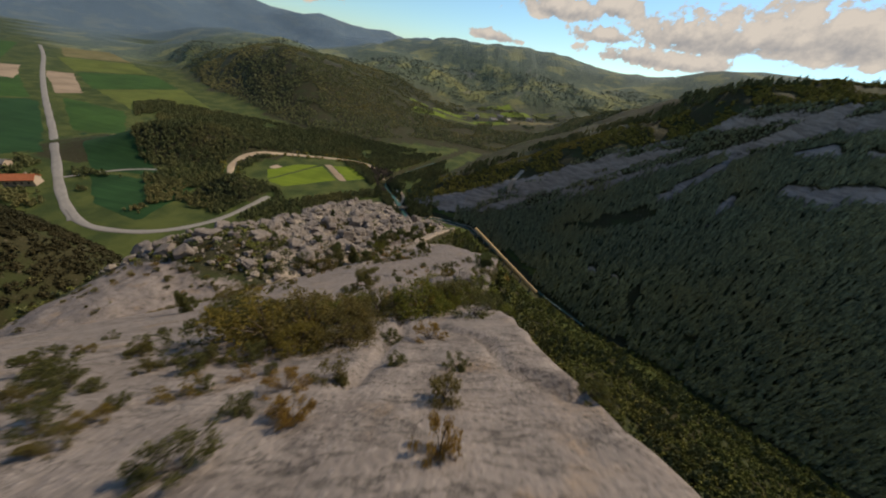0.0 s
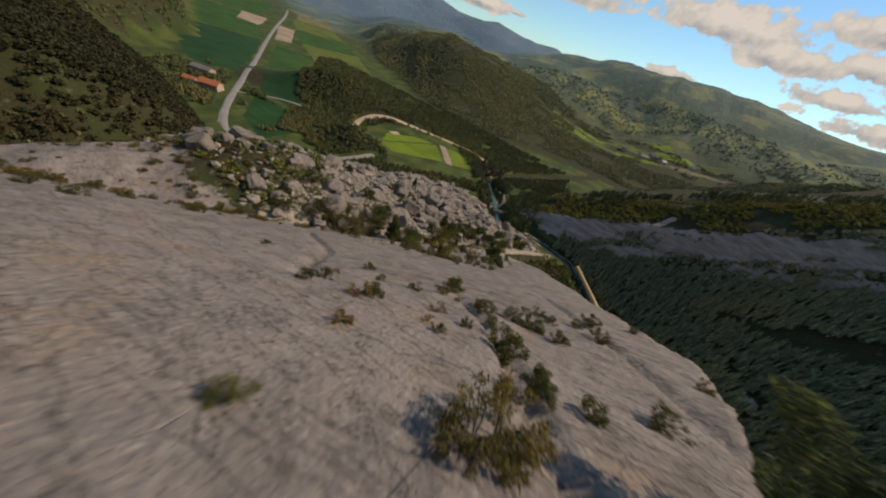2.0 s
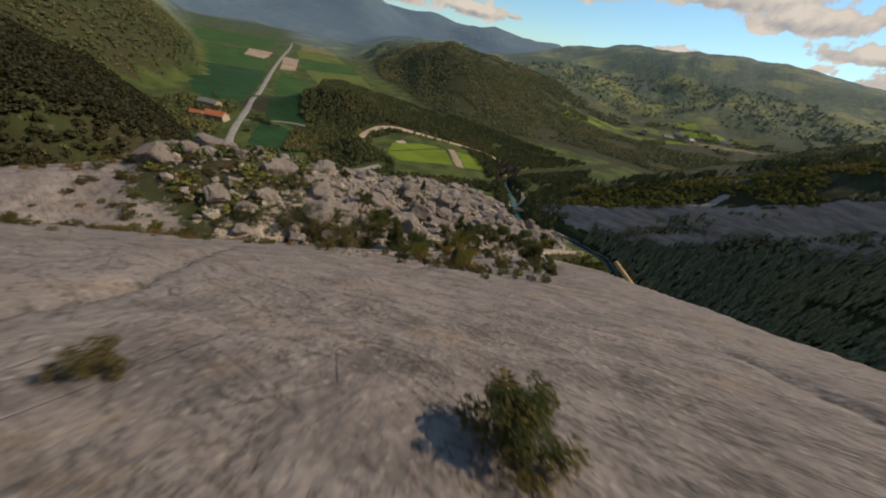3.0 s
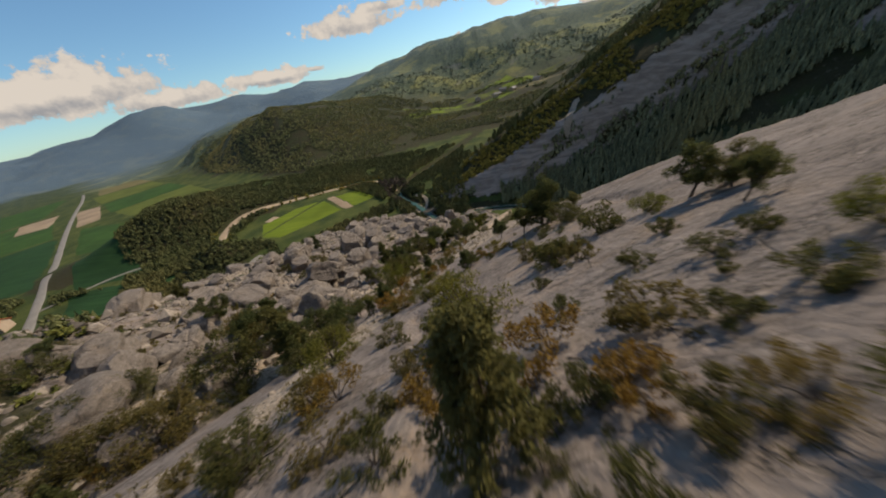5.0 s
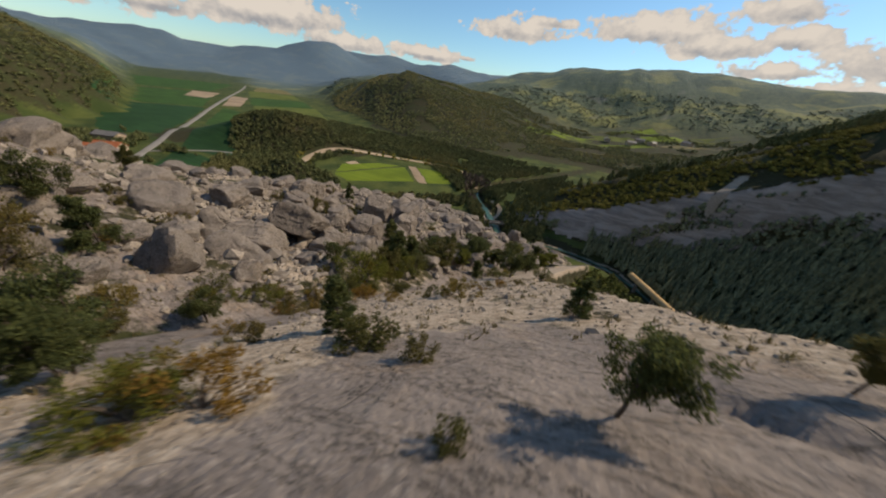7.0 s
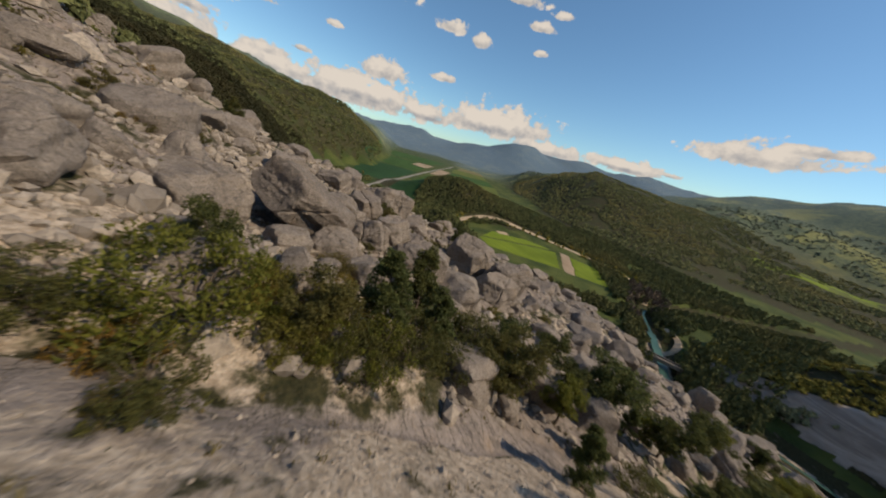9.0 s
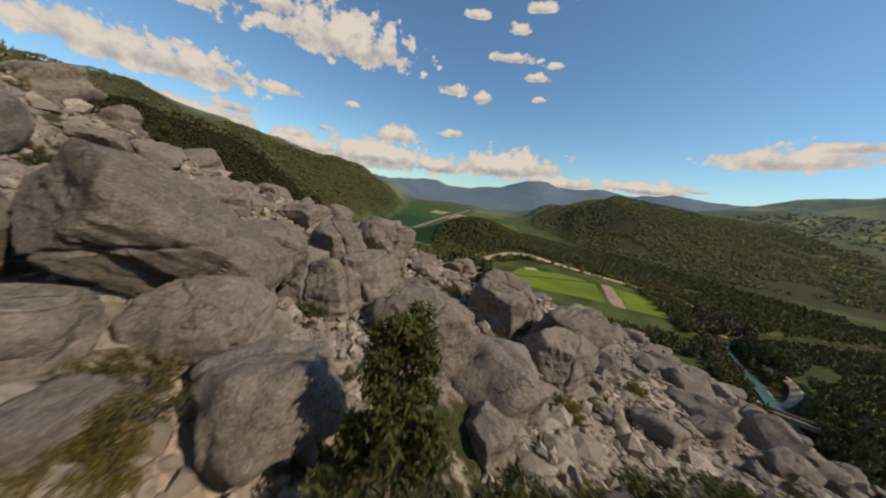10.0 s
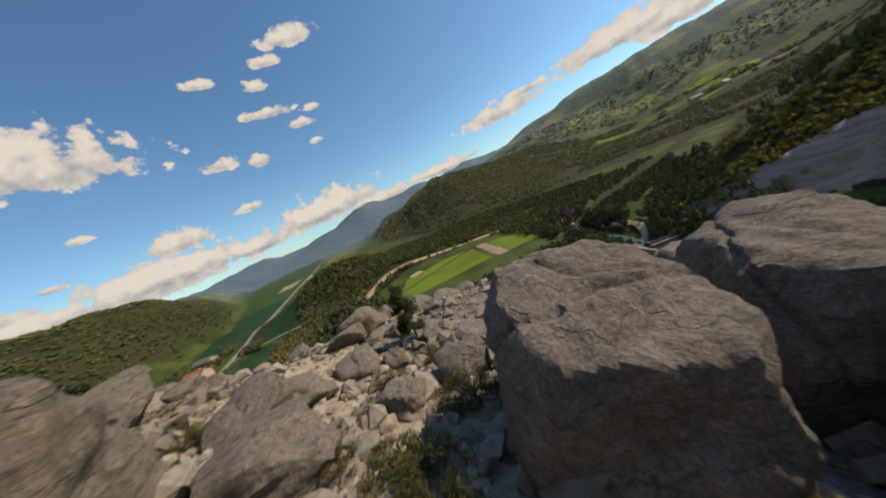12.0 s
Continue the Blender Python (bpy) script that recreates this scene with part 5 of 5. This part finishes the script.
own_boulder("blocky limestone boulder among rubble", -58.6, 84.8, 53.0, (2.8, 2.4, 2.6), 50, (4, 6), 13, 1.1, 10, 0.08, 5)
own_boulder("large flat-faced limestone boulder", -44.2, 98.6, 48.8, (3.6, 3.0, 2.6), 40, (-16, 6), 14, 1.15)
own_boulder("blocky limestone boulder among rubble", -48.6, 89.4, 51.2, (3.0, 2.4, 2.4), 15, (8, -6), 15, 1.1, 10, 0.08, 5)
own_boulder("pale limestone boulder beside scrub", -47.0, 79.8, 58.0, (2.4, 2.0, 2.2), 80, (0, 4), 16, 1.1, 10, 0.08, 5)
own_boulder("blocky limestone boulder among rubble", -57.0, 114.6, 46.3, (2.3, 2.0, 2.4), 30, (5, 5), 17, 1.1, 10, 0.08, 5)
own_boulder("broad low limestone boulder", -38.4, 111.2, 44.6, (2.4, 2.2, 1.8), 20, (6, -6), 18, 1.1, 10, 0.08, 5)
own_boulder("broad low limestone boulder", -41.8, 108.6, 45.6, (2.0, 2.4, 1.8), 75, (-6, -4), 19, 1.1, 10, 0.08, 5)
own_boulder("rounded limestone boulder below the skyline rock", -51.8, 120.6, 42.2, (2.2, 1.7, 2.0), 50, (0, 0), 20, 1.08)
own_boulder("tilted limestone boulder with a dark undercut side", -49.2, 109.4, 47.2, (1.9, 2.4, 2.2), 35, (-14, 10), 27, 1.15)
own_boulder("low limestone boulder before the split rock", -47.8, 123.8, 40.1, (1.9, 1.5, 1.8), 20, (0, 6), 21, 1.08)
own_boulder("low limestone boulder before the split rock", -44.4, 126.2, 38.6, (1.6, 1.5, 1.6), 65, (5, 0), 22, 1.08, 10, 0.08, 5)
own_boulder("standing limestone monolith beside the river pool", -27.2, 190.6, 18.4, (2.4, 2.2, 5.2), 30, (4, 6), 23, 1.1, 10, 0.08, 5)
own_boulder("leaning limestone block above the gorge", -16.6, 194.6, 14.6, (3.0, 2.4, 4.0), 70, (10, -12), 24, 1.1, 10, 0.08, 5)
own_boulder("limestone boulder beside the river pool", -33.0, 188.0, 15.0, (2.4, 2.0, 2.6), 10, (0, 8), 25, 1.1, 10, 0.08, 5)

for k, (x, y, s) in enumerate([(0.9, 22.7, 1.4), (3.3, 27.7, 1.5), (-1.6, 21.6, 0.95), (-3.8, 22.8, 0.85), (6.0, 28.6, 1.1), (4.9, 26.9, 0.5), (-7.2, 24.2, 0.5)]):
    z = float(ground_z(x, y)[0])
    own_boulder("grey limestone boulder lying on the slab's earth ledge", x, y, z + s * 1.25, (s, s * 0.9, s * 1.1), 40 * k, (10, -8), 40 + k, 1.08, 10, 0.08, 5)

rocks = [rock_mesh("boulder", 60 + k, 4, 5 + k % 4, 1.1 if k % 2 else 0.0, 0.10, (1, 1, 1), 1) for k in range(12)]
rng = np.random.RandomState(21)


def rubble_points(count, x0, x1, y0, y1):
    return scatter(count, x0, x1, y0, y1, lambda x, y, z, p: p["ours"] & (p["debris"] > p["slab"] + np.where(x > -37, 0.9, -0.4)) & (p["debris"] > p["spur"]) & (p["over"] < 16) & (z > 0.3)
                   & (polyline(x, y, [(-18, 104), (-34, 115), (-50, 124)])[0] > 2.5))


OWN = [(o.location.x, o.location.y) for o in scene.objects if o.name.startswith("boulder")]


def near_own(x, y, r):
    return any((x - a) ** 2 + (y - b) ** 2 < r * r for a, b in OWN)


spots = rubble_points(3000, -118, -5, 58, 225)
sizes = np.clip(0.62 * (1 - rng.uniform(0, 0.985, len(spots))) ** -0.42, 0.62, 3.3)
order = np.argsort(-sizes * np.where(spots[:, 1] < 150, 1.35, 1.0))
placed = 0
taken = []
for i in order:
    (x, y, z), s = spots[i], sizes[i]
    if placed >= 300:
        break
    if near_own(x, y, 2.6 + 0.5 * s) or any((x - a) ** 2 + (y - b) ** 2 < (0.85 * (s + c)) ** 2 for a, b, c in taken):
        continue
    taken.append((x, y, s))
    ob = new("boulder", rocks[placed % 12])
    st = rng.uniform(0.75, 1.25, 3)
    ob.matrix_world = pose(x, y, z + 0.22 * s, rng.uniform(-22, 22), rng.uniform(-22, 22), rng.uniform(0, 360)) @ Matrix.Diagonal((s * st[0], s * st[1], s * 0.85 * st[2], 1))
    tagged(ob, "angular grey limestone boulder in the rock fall", "boulder", "boulders of the rock fall")
    placed += 1

# the countless smaller blocks and stones
p1 = rubble_points(5600, -124, 0, 56, 228)
s1 = np.clip(0.34 * (1 - rng.uniform(0, 0.98, len(p1))) ** -0.4, 0.3, 1.5)


def stones(name, label, pos, size, base=ICO1, jitter=0.3):
    n = len(pos)
    v, f = base
    w = v[None] * (1 + rng.uniform(-jitter, jitter, (n, len(v), 1)))
    w = w * (size[:, None, None] * rng.uniform(0.6, 1.25, (n, 1, 3)))
    a = rng.uniform(0, 6.28, n)
    c, s = np.cos(a)[:, None], np.sin(a)[:, None]
    w = np.stack([c * w[..., 0] - s * w[..., 1], s * w[..., 0] + c * w[..., 1], w[..., 2] * 0.8], -1) + pos[:, None]
    faces = (f[None] + (np.arange(n) * len(v))[:, None, None]).reshape(-1, 3)
    return tagged(part(name, mesh_from(name, w.reshape(-1, 3), faces, M_STONE), None), label, "stones", kind="stuff")


p0 = rubble_points(2600, -68, -26, 92, 142)
s0 = np.clip(0.30 * (1 - rng.uniform(0, 0.97, len(p0))) ** -0.36, 0.28, 1.0)
p1, s1 = np.vstack([p1, p0]), np.concatenate([s1, s0])
stones("rubble", "blocks of limestone rubble between the boulders", p1 + np.c_[0 * s1, 0 * s1, 0.2 * s1], s1, ICO1, 0.36)
p2 = rubble_points(9000, -75, -8, 76, 175)
s2 = np.clip(0.10 * (1 - rng.uniform(0, 0.98, len(p2))) ** -0.45, 0.09, 0.4)
stones("rubble", "small pale stones filling the rock fall", p2 + np.c_[0 * s2, 0 * s2, 0.1 * s2], s2)
p3 = scatter(26000, -34, 16, 0, 118, lambda x, y, z, p: (covers(x, y, z, p)[1] > 0.35 + 0.3 * rng.rand(len(x))) & (p["over"] < 0.2) & (p["slab"] > p["debris"]))
s3 = np.clip(0.045 * (1 - rng.uniform(0, 0.98, len(p3))) ** -0.5, 0.04, 0.3)
stones("scree", "loose stones and chips on the earth bands of the slab", p3, s3)


# ---- plants ----
def leaf_cloud(centres, spread, count, size, r, tall=1.0, upward=0.0):
    """Small leaf blades round given centres: vertices and faces."""
    count = int(count * 1.7)
    c = centres[r.randint(0, len(centres), count)]
    d = r.normal(size=(count, 3))
    d /= np.linalg.norm(d, axis=1)[:, None]
    at = c + d * (spread * r.uniform(0.25, 1.0, count) ** 0.6)[:, None] * np.array([1, 1, tall])
    u = r.normal(size=(count, 3)) * np.array([1, 1, 0.8]) + d * 0.6 + np.array([0, 0, upward])
    u /= np.linalg.norm(u, axis=1)[:, None]
    w = np.cross(u, r.normal(size=(count, 3)))
    w /= np.linalg.norm(w, axis=1)[:, None] + 1e-9
    s = size * r.uniform(0.6, 1.35, count)[:, None]
    v = np.stack([at - u * s * 0.9 + w * s * 0.42, at - u * s * 0.9 - w * s * 0.42, at + u * s * 1.1], 1).reshape(-1, 3)
    return v, np.arange(count * 3).reshape(-1, 3)


def twigs(lines, name):
    """Tapered stems as one mesh, each a list of points with radii."""
    vs, fs = [], []
    for pts, r0, r1 in lines:
        pts = np.array(pts, float)
        k = len(pts)
        for i, q in enumerate(pts):
            t = pts[min(i + 1, k - 1)] - pts[max(i - 1, 0)]
            t /= np.linalg.norm(t) + 1e-9
            a = np.cross(t, (0.31, 0.52, 0.79))
            a /= np.linalg.norm(a) + 1e-9
            b = np.cross(t, a)
            rad = r0 + (r1 - r0) * i / (k - 1)
            vs += [q + rad * (a * math.cos(h) + b * math.sin(h)) for h in (0, 1.2566, 2.5133, 3.7699, 5.0265)]
        o = len(vs) - 5 * k
        for i in range(k - 1):
            for h in range(5):
                fs.append((o + 5 * i + h, o + 5 * i + (h + 1) % 5, o + 5 * i + 5 + (h + 1) % 5, o + 5 * i + 5 + h))
    return mesh_from(name, np.array(vs), np.array(fs), M_BARK, True)


def shrub(name, seed, material, label, wide=0.75, leaves=1050, size=0.049, clumps=16, upward=0.3, loose=0.17):
    """A shrub of unit height, standing on its stems."""
    r = np.random.RandomState(seed)
    a, rad = r.uniform(0, 6.28, clumps), wide * np.sqrt(r.uniform(0.02, 1, clumps))
    top = (1.0 - 0.55 * (rad / wide) ** 2) * r.uniform(0.55, 1.0, clumps) - 0.12
    tips = np.stack([rad * np.cos(a), rad * np.sin(a), np.maximum(top, 0.12)], 1)
    low = tips * np.array([0.8, 0.8, 0.45])
    root = tagged(new(name), label, "shrub", "shrubs on the slab")
    stems = [([(0, 0, -0.1), t * np.array([0.35, 0.35, 0.5]), t * 0.8, t], 0.018, 0.004) for t in tips[::2]]
    part("woody_base", twigs(stems, "woody_base"), None, root)
    v, f = leaf_cloud(np.vstack([tips, tips, low]), loose, leaves, size, r, 0.85, upward)
    v[:, 2] = np.maximum(v[:, 2], -0.05)
    part("foliage", mesh_from("foliage", v, f, material), None, root)
    return root


def conifer(seed, label, leaves=3200):
    """A small pine of unit height: leaning trunk, whorls of limbs, tufts of needles with gaps between."""
    r = np.random.RandomState(seed)
    lean = r.uniform(-0.08, 0.08, 2)
    trunk = [(lean[0] * t * t, lean[1] * t * t, t - 0.04) for t in np.linspace(0, 0.98, 9)]
    lines, tufts = [(trunk, 0.024, 0.004)], []
    for h in np.linspace(0.16, 0.95, 12):
        for _ in range(4):
            a = r.uniform(0, 6.28)
            reach = (0.33 * (1.05 - h) ** 0.7 + 0.03) * r.uniform(0.6, 1.15)
            base = np.array([lean[0] * h * h, lean[1] * h * h, h + r.uniform(-0.05, 0.05)])
            tip = base + np.array([math.cos(a) * reach, math.sin(a) * reach, r.uniform(-0.02, 0.09)])
            lines.append(([base, base * 0.5 + tip * 0.5 - (0, 0, 0.012), tip], 0.007, 0.002))
            tufts += [base + (tip - base) * q for q in (0.5, 0.72, 0.9, 1.0)]
    tufts.append(np.array([lean[0], lean[1], 0.97]))
    root = tagged(new("pine_tree"), label, "tree", "small trees on the slope")
    part("trunk", twigs(lines, "trunk"), None, root)
    v, f = leaf_cloud(np.array(tufts), 0.075, int(leaves * 1.3), 0.023, r, 0.8, 0.35)
    part("crown", mesh_from("crown", v, f, M_PINE), None, root)
    return root


def broadleaf(seed, label, material, leaves=2600):
    """A small round-headed tree of unit height with forked limbs and open foliage clumps."""
    r = np.random.RandomState(seed)
    lines, clumps = [([(0, 0, -0.05), (0.01, 0.0, 0.15), (0.0, 0.02, 0.32)], 0.028, 0.018)], []
    for k in range(9):
        a, h = 6.28 * k / 9 + r.uniform(-0.3, 0.3), r.uniform(0.45, 0.95)
        reach = r.uniform(0.16, 0.42) * (1.1 - 0.5 * h)
        tip = np.array([math.cos(a) * reach, math.sin(a) * reach, h])
        mid = np.array([tip[0] * 0.45, tip[1] * 0.45, 0.3 + 0.4 * (h - 0.3)])
        lines.append(([(0, 0.01, 0.22 + 0.02 * k % 0.1), mid, tip], 0.014, 0.004))
        for q in range(4):
            clumps.append(tip + r.normal(size=3) * np.array([0.09, 0.09, 0.07]))
        clumps.append(mid + r.normal(size=3) * 0.06)
    root = tagged(new("tree"), label, "tree", "small trees on the slope")
    part("trunk", twigs(lines, "trunk"), None, root)
    v, f = leaf_cloud(np.array(clumps), 0.115, int(leaves * 1.5), 0.022, r, 0.8, 0.1)
    part("crown", mesh_from("crown", v, f, material), None, root)
    return root


def join_plants(name, label, roots, spots):
    """Countless low plants as one mesh, made of the same stems and leaves."""
    rr, forms, mats = np.random.RandomState(77), [], []
    for root in roots:
        form = []
        for ob in root.children:
            me = ob.data
            q = np.zeros(len(me.vertices) * 3)
            me.vertices.foreach_get("co", q)
            k = me.polygons[0].loop_total
            f = np.zeros(len(me.loops), dtype=np.int32)
            me.loops.foreach_get("vertex_index", f)
            f = f.reshape(-1, k)
            f = f if k == 3 else np.vstack([f[:, :3], f[:, [0, 2, 3]]])
            if me.materials[0] not in mats:
                mats.append(me.materials[0])
            form.append((q.reshape(-1, 3), f, mats.index(me.materials[0])))
        forms.append(form)
    vs, fs, slots, o = [], [], [], 0
    for i, (x, y, h) in enumerate(spots):
        z = float(ground_z(x, y)[0])
        m = np.array(pose(x, y, z, rr.uniform(-6, 6), rr.uniform(-6, 6), rr.uniform(0, 360)) @ Matrix.Scale(max(h, 0.25), 4))
        for q, f, k in forms[i % len(forms)]:
            vs.append(q @ m[:3, :3].T + m[:3, 3])
            fs.append(f + o)
            slots.append(np.full(len(f), k, dtype=np.int32))
            o += len(q)
    me = bpy.data.meshes.new(name)
    fill_mesh(me, np.vstack(vs), np.vstack(fs), False)
    for k in mats:
        me.materials.append(k)
    me.polygons.foreach_set("material_index", np.concatenate(slots))
    return tagged(new(name, me), label, "shrubs", kind="stuff")


def plant_all(makers, spots, up=1.0, sink=0.0):
    """The first of each kind is moved to its place, the others are copies."""
    rr = np.random.RandomState(len(spots))
    made = {}
    for i, (x, y, h) in enumerate(spots):
        k = i % len(makers)
        z = float(ground_z(x, y)[0]) - sink
        s = max(h, 0.25) * up
        m = Matrix.Translation((x, y, z)) @ pose(0, 0, 0, rr.uniform(-6, 6), rr.uniform(-6, 6), rr.uniform(0, 360))
        wide = rr.uniform(0.88, 1.18)
        if k not in made:
            made[k] = makers[k]()
            made[k].matrix_world = m
            ob = made[k]
        else:
            ob = copy_thing(made[k], m)
        ob.scale = (s * wide, s * wide, s)
    return list(made.values())


LOW = [q for q in SHRUBS if q[2] < 0.55]
MIDDLE = [q for q in SHRUBS if 0.55 <= q[2] < 1.5]
TALL = [q for q in SHRUBS if q[2] >= 1.5]
bushes = plant_all([lambda: shrub("shrub", 1, M_BUSH, "dark green boxwood shrub growing from the limestone"),
                    lambda: shrub("shrub", 2, M_BUSH, "low spreading green shrub growing from the limestone", 1.0, 1100, 0.049, 22),
                    lambda: shrub("shrub", 3, M_BUSH, "ragged olive shrub in a crack of the slab", 0.65, 850, 0.049, 14, 0.5, 0.19),
                    lambda: shrub("shrub", 4, M_BUSH, "rounded dark green shrub growing from the limestone", 0.8, 1100, 0.047, 20)], MIDDLE, 0.97)
plant_all([lambda: shrub("shrub", 31, M_BUSH, "tall dense olive green shrub growing from the limestone", 0.7, 2400, 0.026, 30, 0.3, 0.15),
           lambda: shrub("shrub", 32, M_BUSH, "tall spreading olive shrub growing from the limestone", 0.85, 2600, 0.026, 34, 0.3, 0.16)], TALL, 1.1)
join_plants("low_shrubs", "small green and olive shrubs dotted over the slab", bushes, LOW)
plant_all([lambda: shrub("shrub", 5, M_RUSTY, "rusty brown shrub on the pale rock", 0.8, 1100, 0.045, 18),
           lambda: shrub("shrub", 6, M_RUSTY, "low ochre shrub on the pale rock", 1.0, 1100, 0.045, 20, 0.4)], RUSTY, 1.05)
plant_all([lambda: shrub("shrub", 7, M_LIME, "yellow green willow-like shrub with loose twigs", 0.7, 2400, 0.030, 28, 0.8, 0.18),
           lambda: shrub("shrub", 8, M_LIME, "fresh green leafy shrub", 0.85, 2400, 0.030, 28, 0.4, 0.18)], FRESH, 1.1)
plant_all([lambda: conifer(9, "small dark pine with open branches"), lambda: conifer(10, "slender dark pine on the slope"),
           lambda: conifer(12, "bushy dark pine on the slope", 4000)], PINES, 1.1)
plant_all([lambda: broadleaf(13, "small dark green oak with a round crown", M_OAK), lambda: broadleaf(14, "small spreading dark green tree", M_PINE),
           lambda: broadleaf(15, "small dense green tree on the slope", M_OAK)], TREES, 1.1)

plant_all([lambda: shrub("shrub", 71, M_DRY, "dry straw-coloured shrub between limestone boulders", 0.8, 1500, 0.04, 20, 0.9)], DRY)

# thickets: a band across the slab's top ledge, the foot of the slab, and scrub among the boulders
rng = np.random.RandomState(31)


def clear_of_path(x, y):
    return polyline(x, y, [(0, 0), (1.6, 14), (0, 32), (-5, 45), (-11, 60), (-12, 76), (-13, 98), (-22, 108), (-34, 115), (-50, 124)])[0]


def thicket(count, x0, x1, y0, y1, keep, h0, h1):
    pts = scatter(count, x0, x1, y0, y1, keep)
    return [(float(x), float(y), float(rng.uniform(h0, h1))) for x, y, z in pts]


ledge = thicket(46, -16, 7, 10, 24, lambda x, y, z, p: (np.abs(y - (15.5 + 0.12 * x)) < 3.0) & (p["over"] < 1), 1.0, 2.1)
foot = thicket(70, -42, -12, 84, 128, lambda x, y, z, p: (np.abs(p["slab"] - p["debris"]) < 3.2) & (clear_of_path(x, y) > 2.0), 0.8, 2.2)
among = thicket(430, -92, -28, 45, 150, lambda x, y, z, p: ((p["debris"] > p["slab"]) | (x < -46)) & ((y < 92) | (fbm(x, y, 13, 2, 405) > -0.02)) & (clear_of_path(x, y) > 2.2), 0.45, 1.4)
lip = thicket(60, -10, 20, -4, 112, lambda x, y, z, p: (p["over"] > 0.2) & (p["over"] < 5), 0.9, 2.2)
far_slab = thicket(170, -98, -30, 26, 66, lambda x, y, z, p: (p["over"] < 0.2) & (fbm(x, y, 12, 3, 407) > -0.12) & (clear_of_path(x, y) > 12), 0.3, 1.1)
thick = plant_all([lambda: shrub("shrub", 51, M_BUSH, "dense green shrub in the thicket", 0.8, 1500, 0.036, 24),
                   lambda: shrub("shrub", 52, M_LIME, "leafy yellow green shrub in the thicket", 0.8, 1500, 0.036, 24, 0.4, 0.2),
                   lambda: shrub("shrub", 53, M_RUSTY, "ochre brown shrub in the thicket", 0.8, 1300, 0.036, 20),
                   lambda: shrub("shrub", 54, M_BUSH, "spreading olive shrub in the thicket", 1.0, 1500, 0.036, 26)], ledge[:40] + foot[:20])
join_plants("thicket", "scrub among the boulders and along the slab's edge", bushes + thick[1:3], ledge[40:] + foot[20:] + among + lip + far_slab)
left_trees = thicket(16, -75, -20, 50, 100, lambda x, y, z, p: (clear_of_path(x, y) > 9) & (p["debris"] > p["slab"] - 1.5) & (fbm(x, y, 12, 2, 401) > 0.02), 2.0, 4.5)
foot_trees = thicket(40, -34, -10, 112, 180, lambda x, y, z, p: (p["over"] < 8) & (np.abs(p["slab"] - p["debris"]) < 5) & (clear_of_path(x, y) > 4.5), 2.5, 5.0)
plant_all([lambda: conifer(61, "dark pine among the rubble"), lambda: broadleaf(62, "green oak among the rubble", M_OAK),
           lambda: broadleaf(63, "yellow green tree among the rubble", M_LIME)], left_trees + foot_trees)

# tufts of grass between stones
g = rubble_points(2600, -75, -20, 76, 150)
gs = scatter(2600, -30, 14, 0, 112, lambda x, y, z, p: (covers(x, y, z, p)[1] > 0.3) & (p["over"] < 0.2))
gp = np.vstack([g, gs])
blades = 16
base = np.repeat(gp, blades, 0) + np.c_[rng.normal(0, 0.10, (len(gp) * blades, 2)), np.zeros(len(gp) * blades)]
tip = base + np.c_[rng.normal(0, 0.09, (len(base), 2)), rng.uniform(0.10, 0.32, len(base))]
wide = np.c_[rng.normal(0, 0.02, (len(base), 2)), np.zeros(len(base))]
tuft_mesh = mesh_from("grass_tufts", np.stack([base - wide, base + wide, tip], 1).reshape(-1, 3), np.arange(len(base) * 3).reshape(-1, 3), M_DRY)
tagged(part("grass_tufts", tuft_mesh, None), "dry olive grass tufts between stones", "grass", kind="stuff")
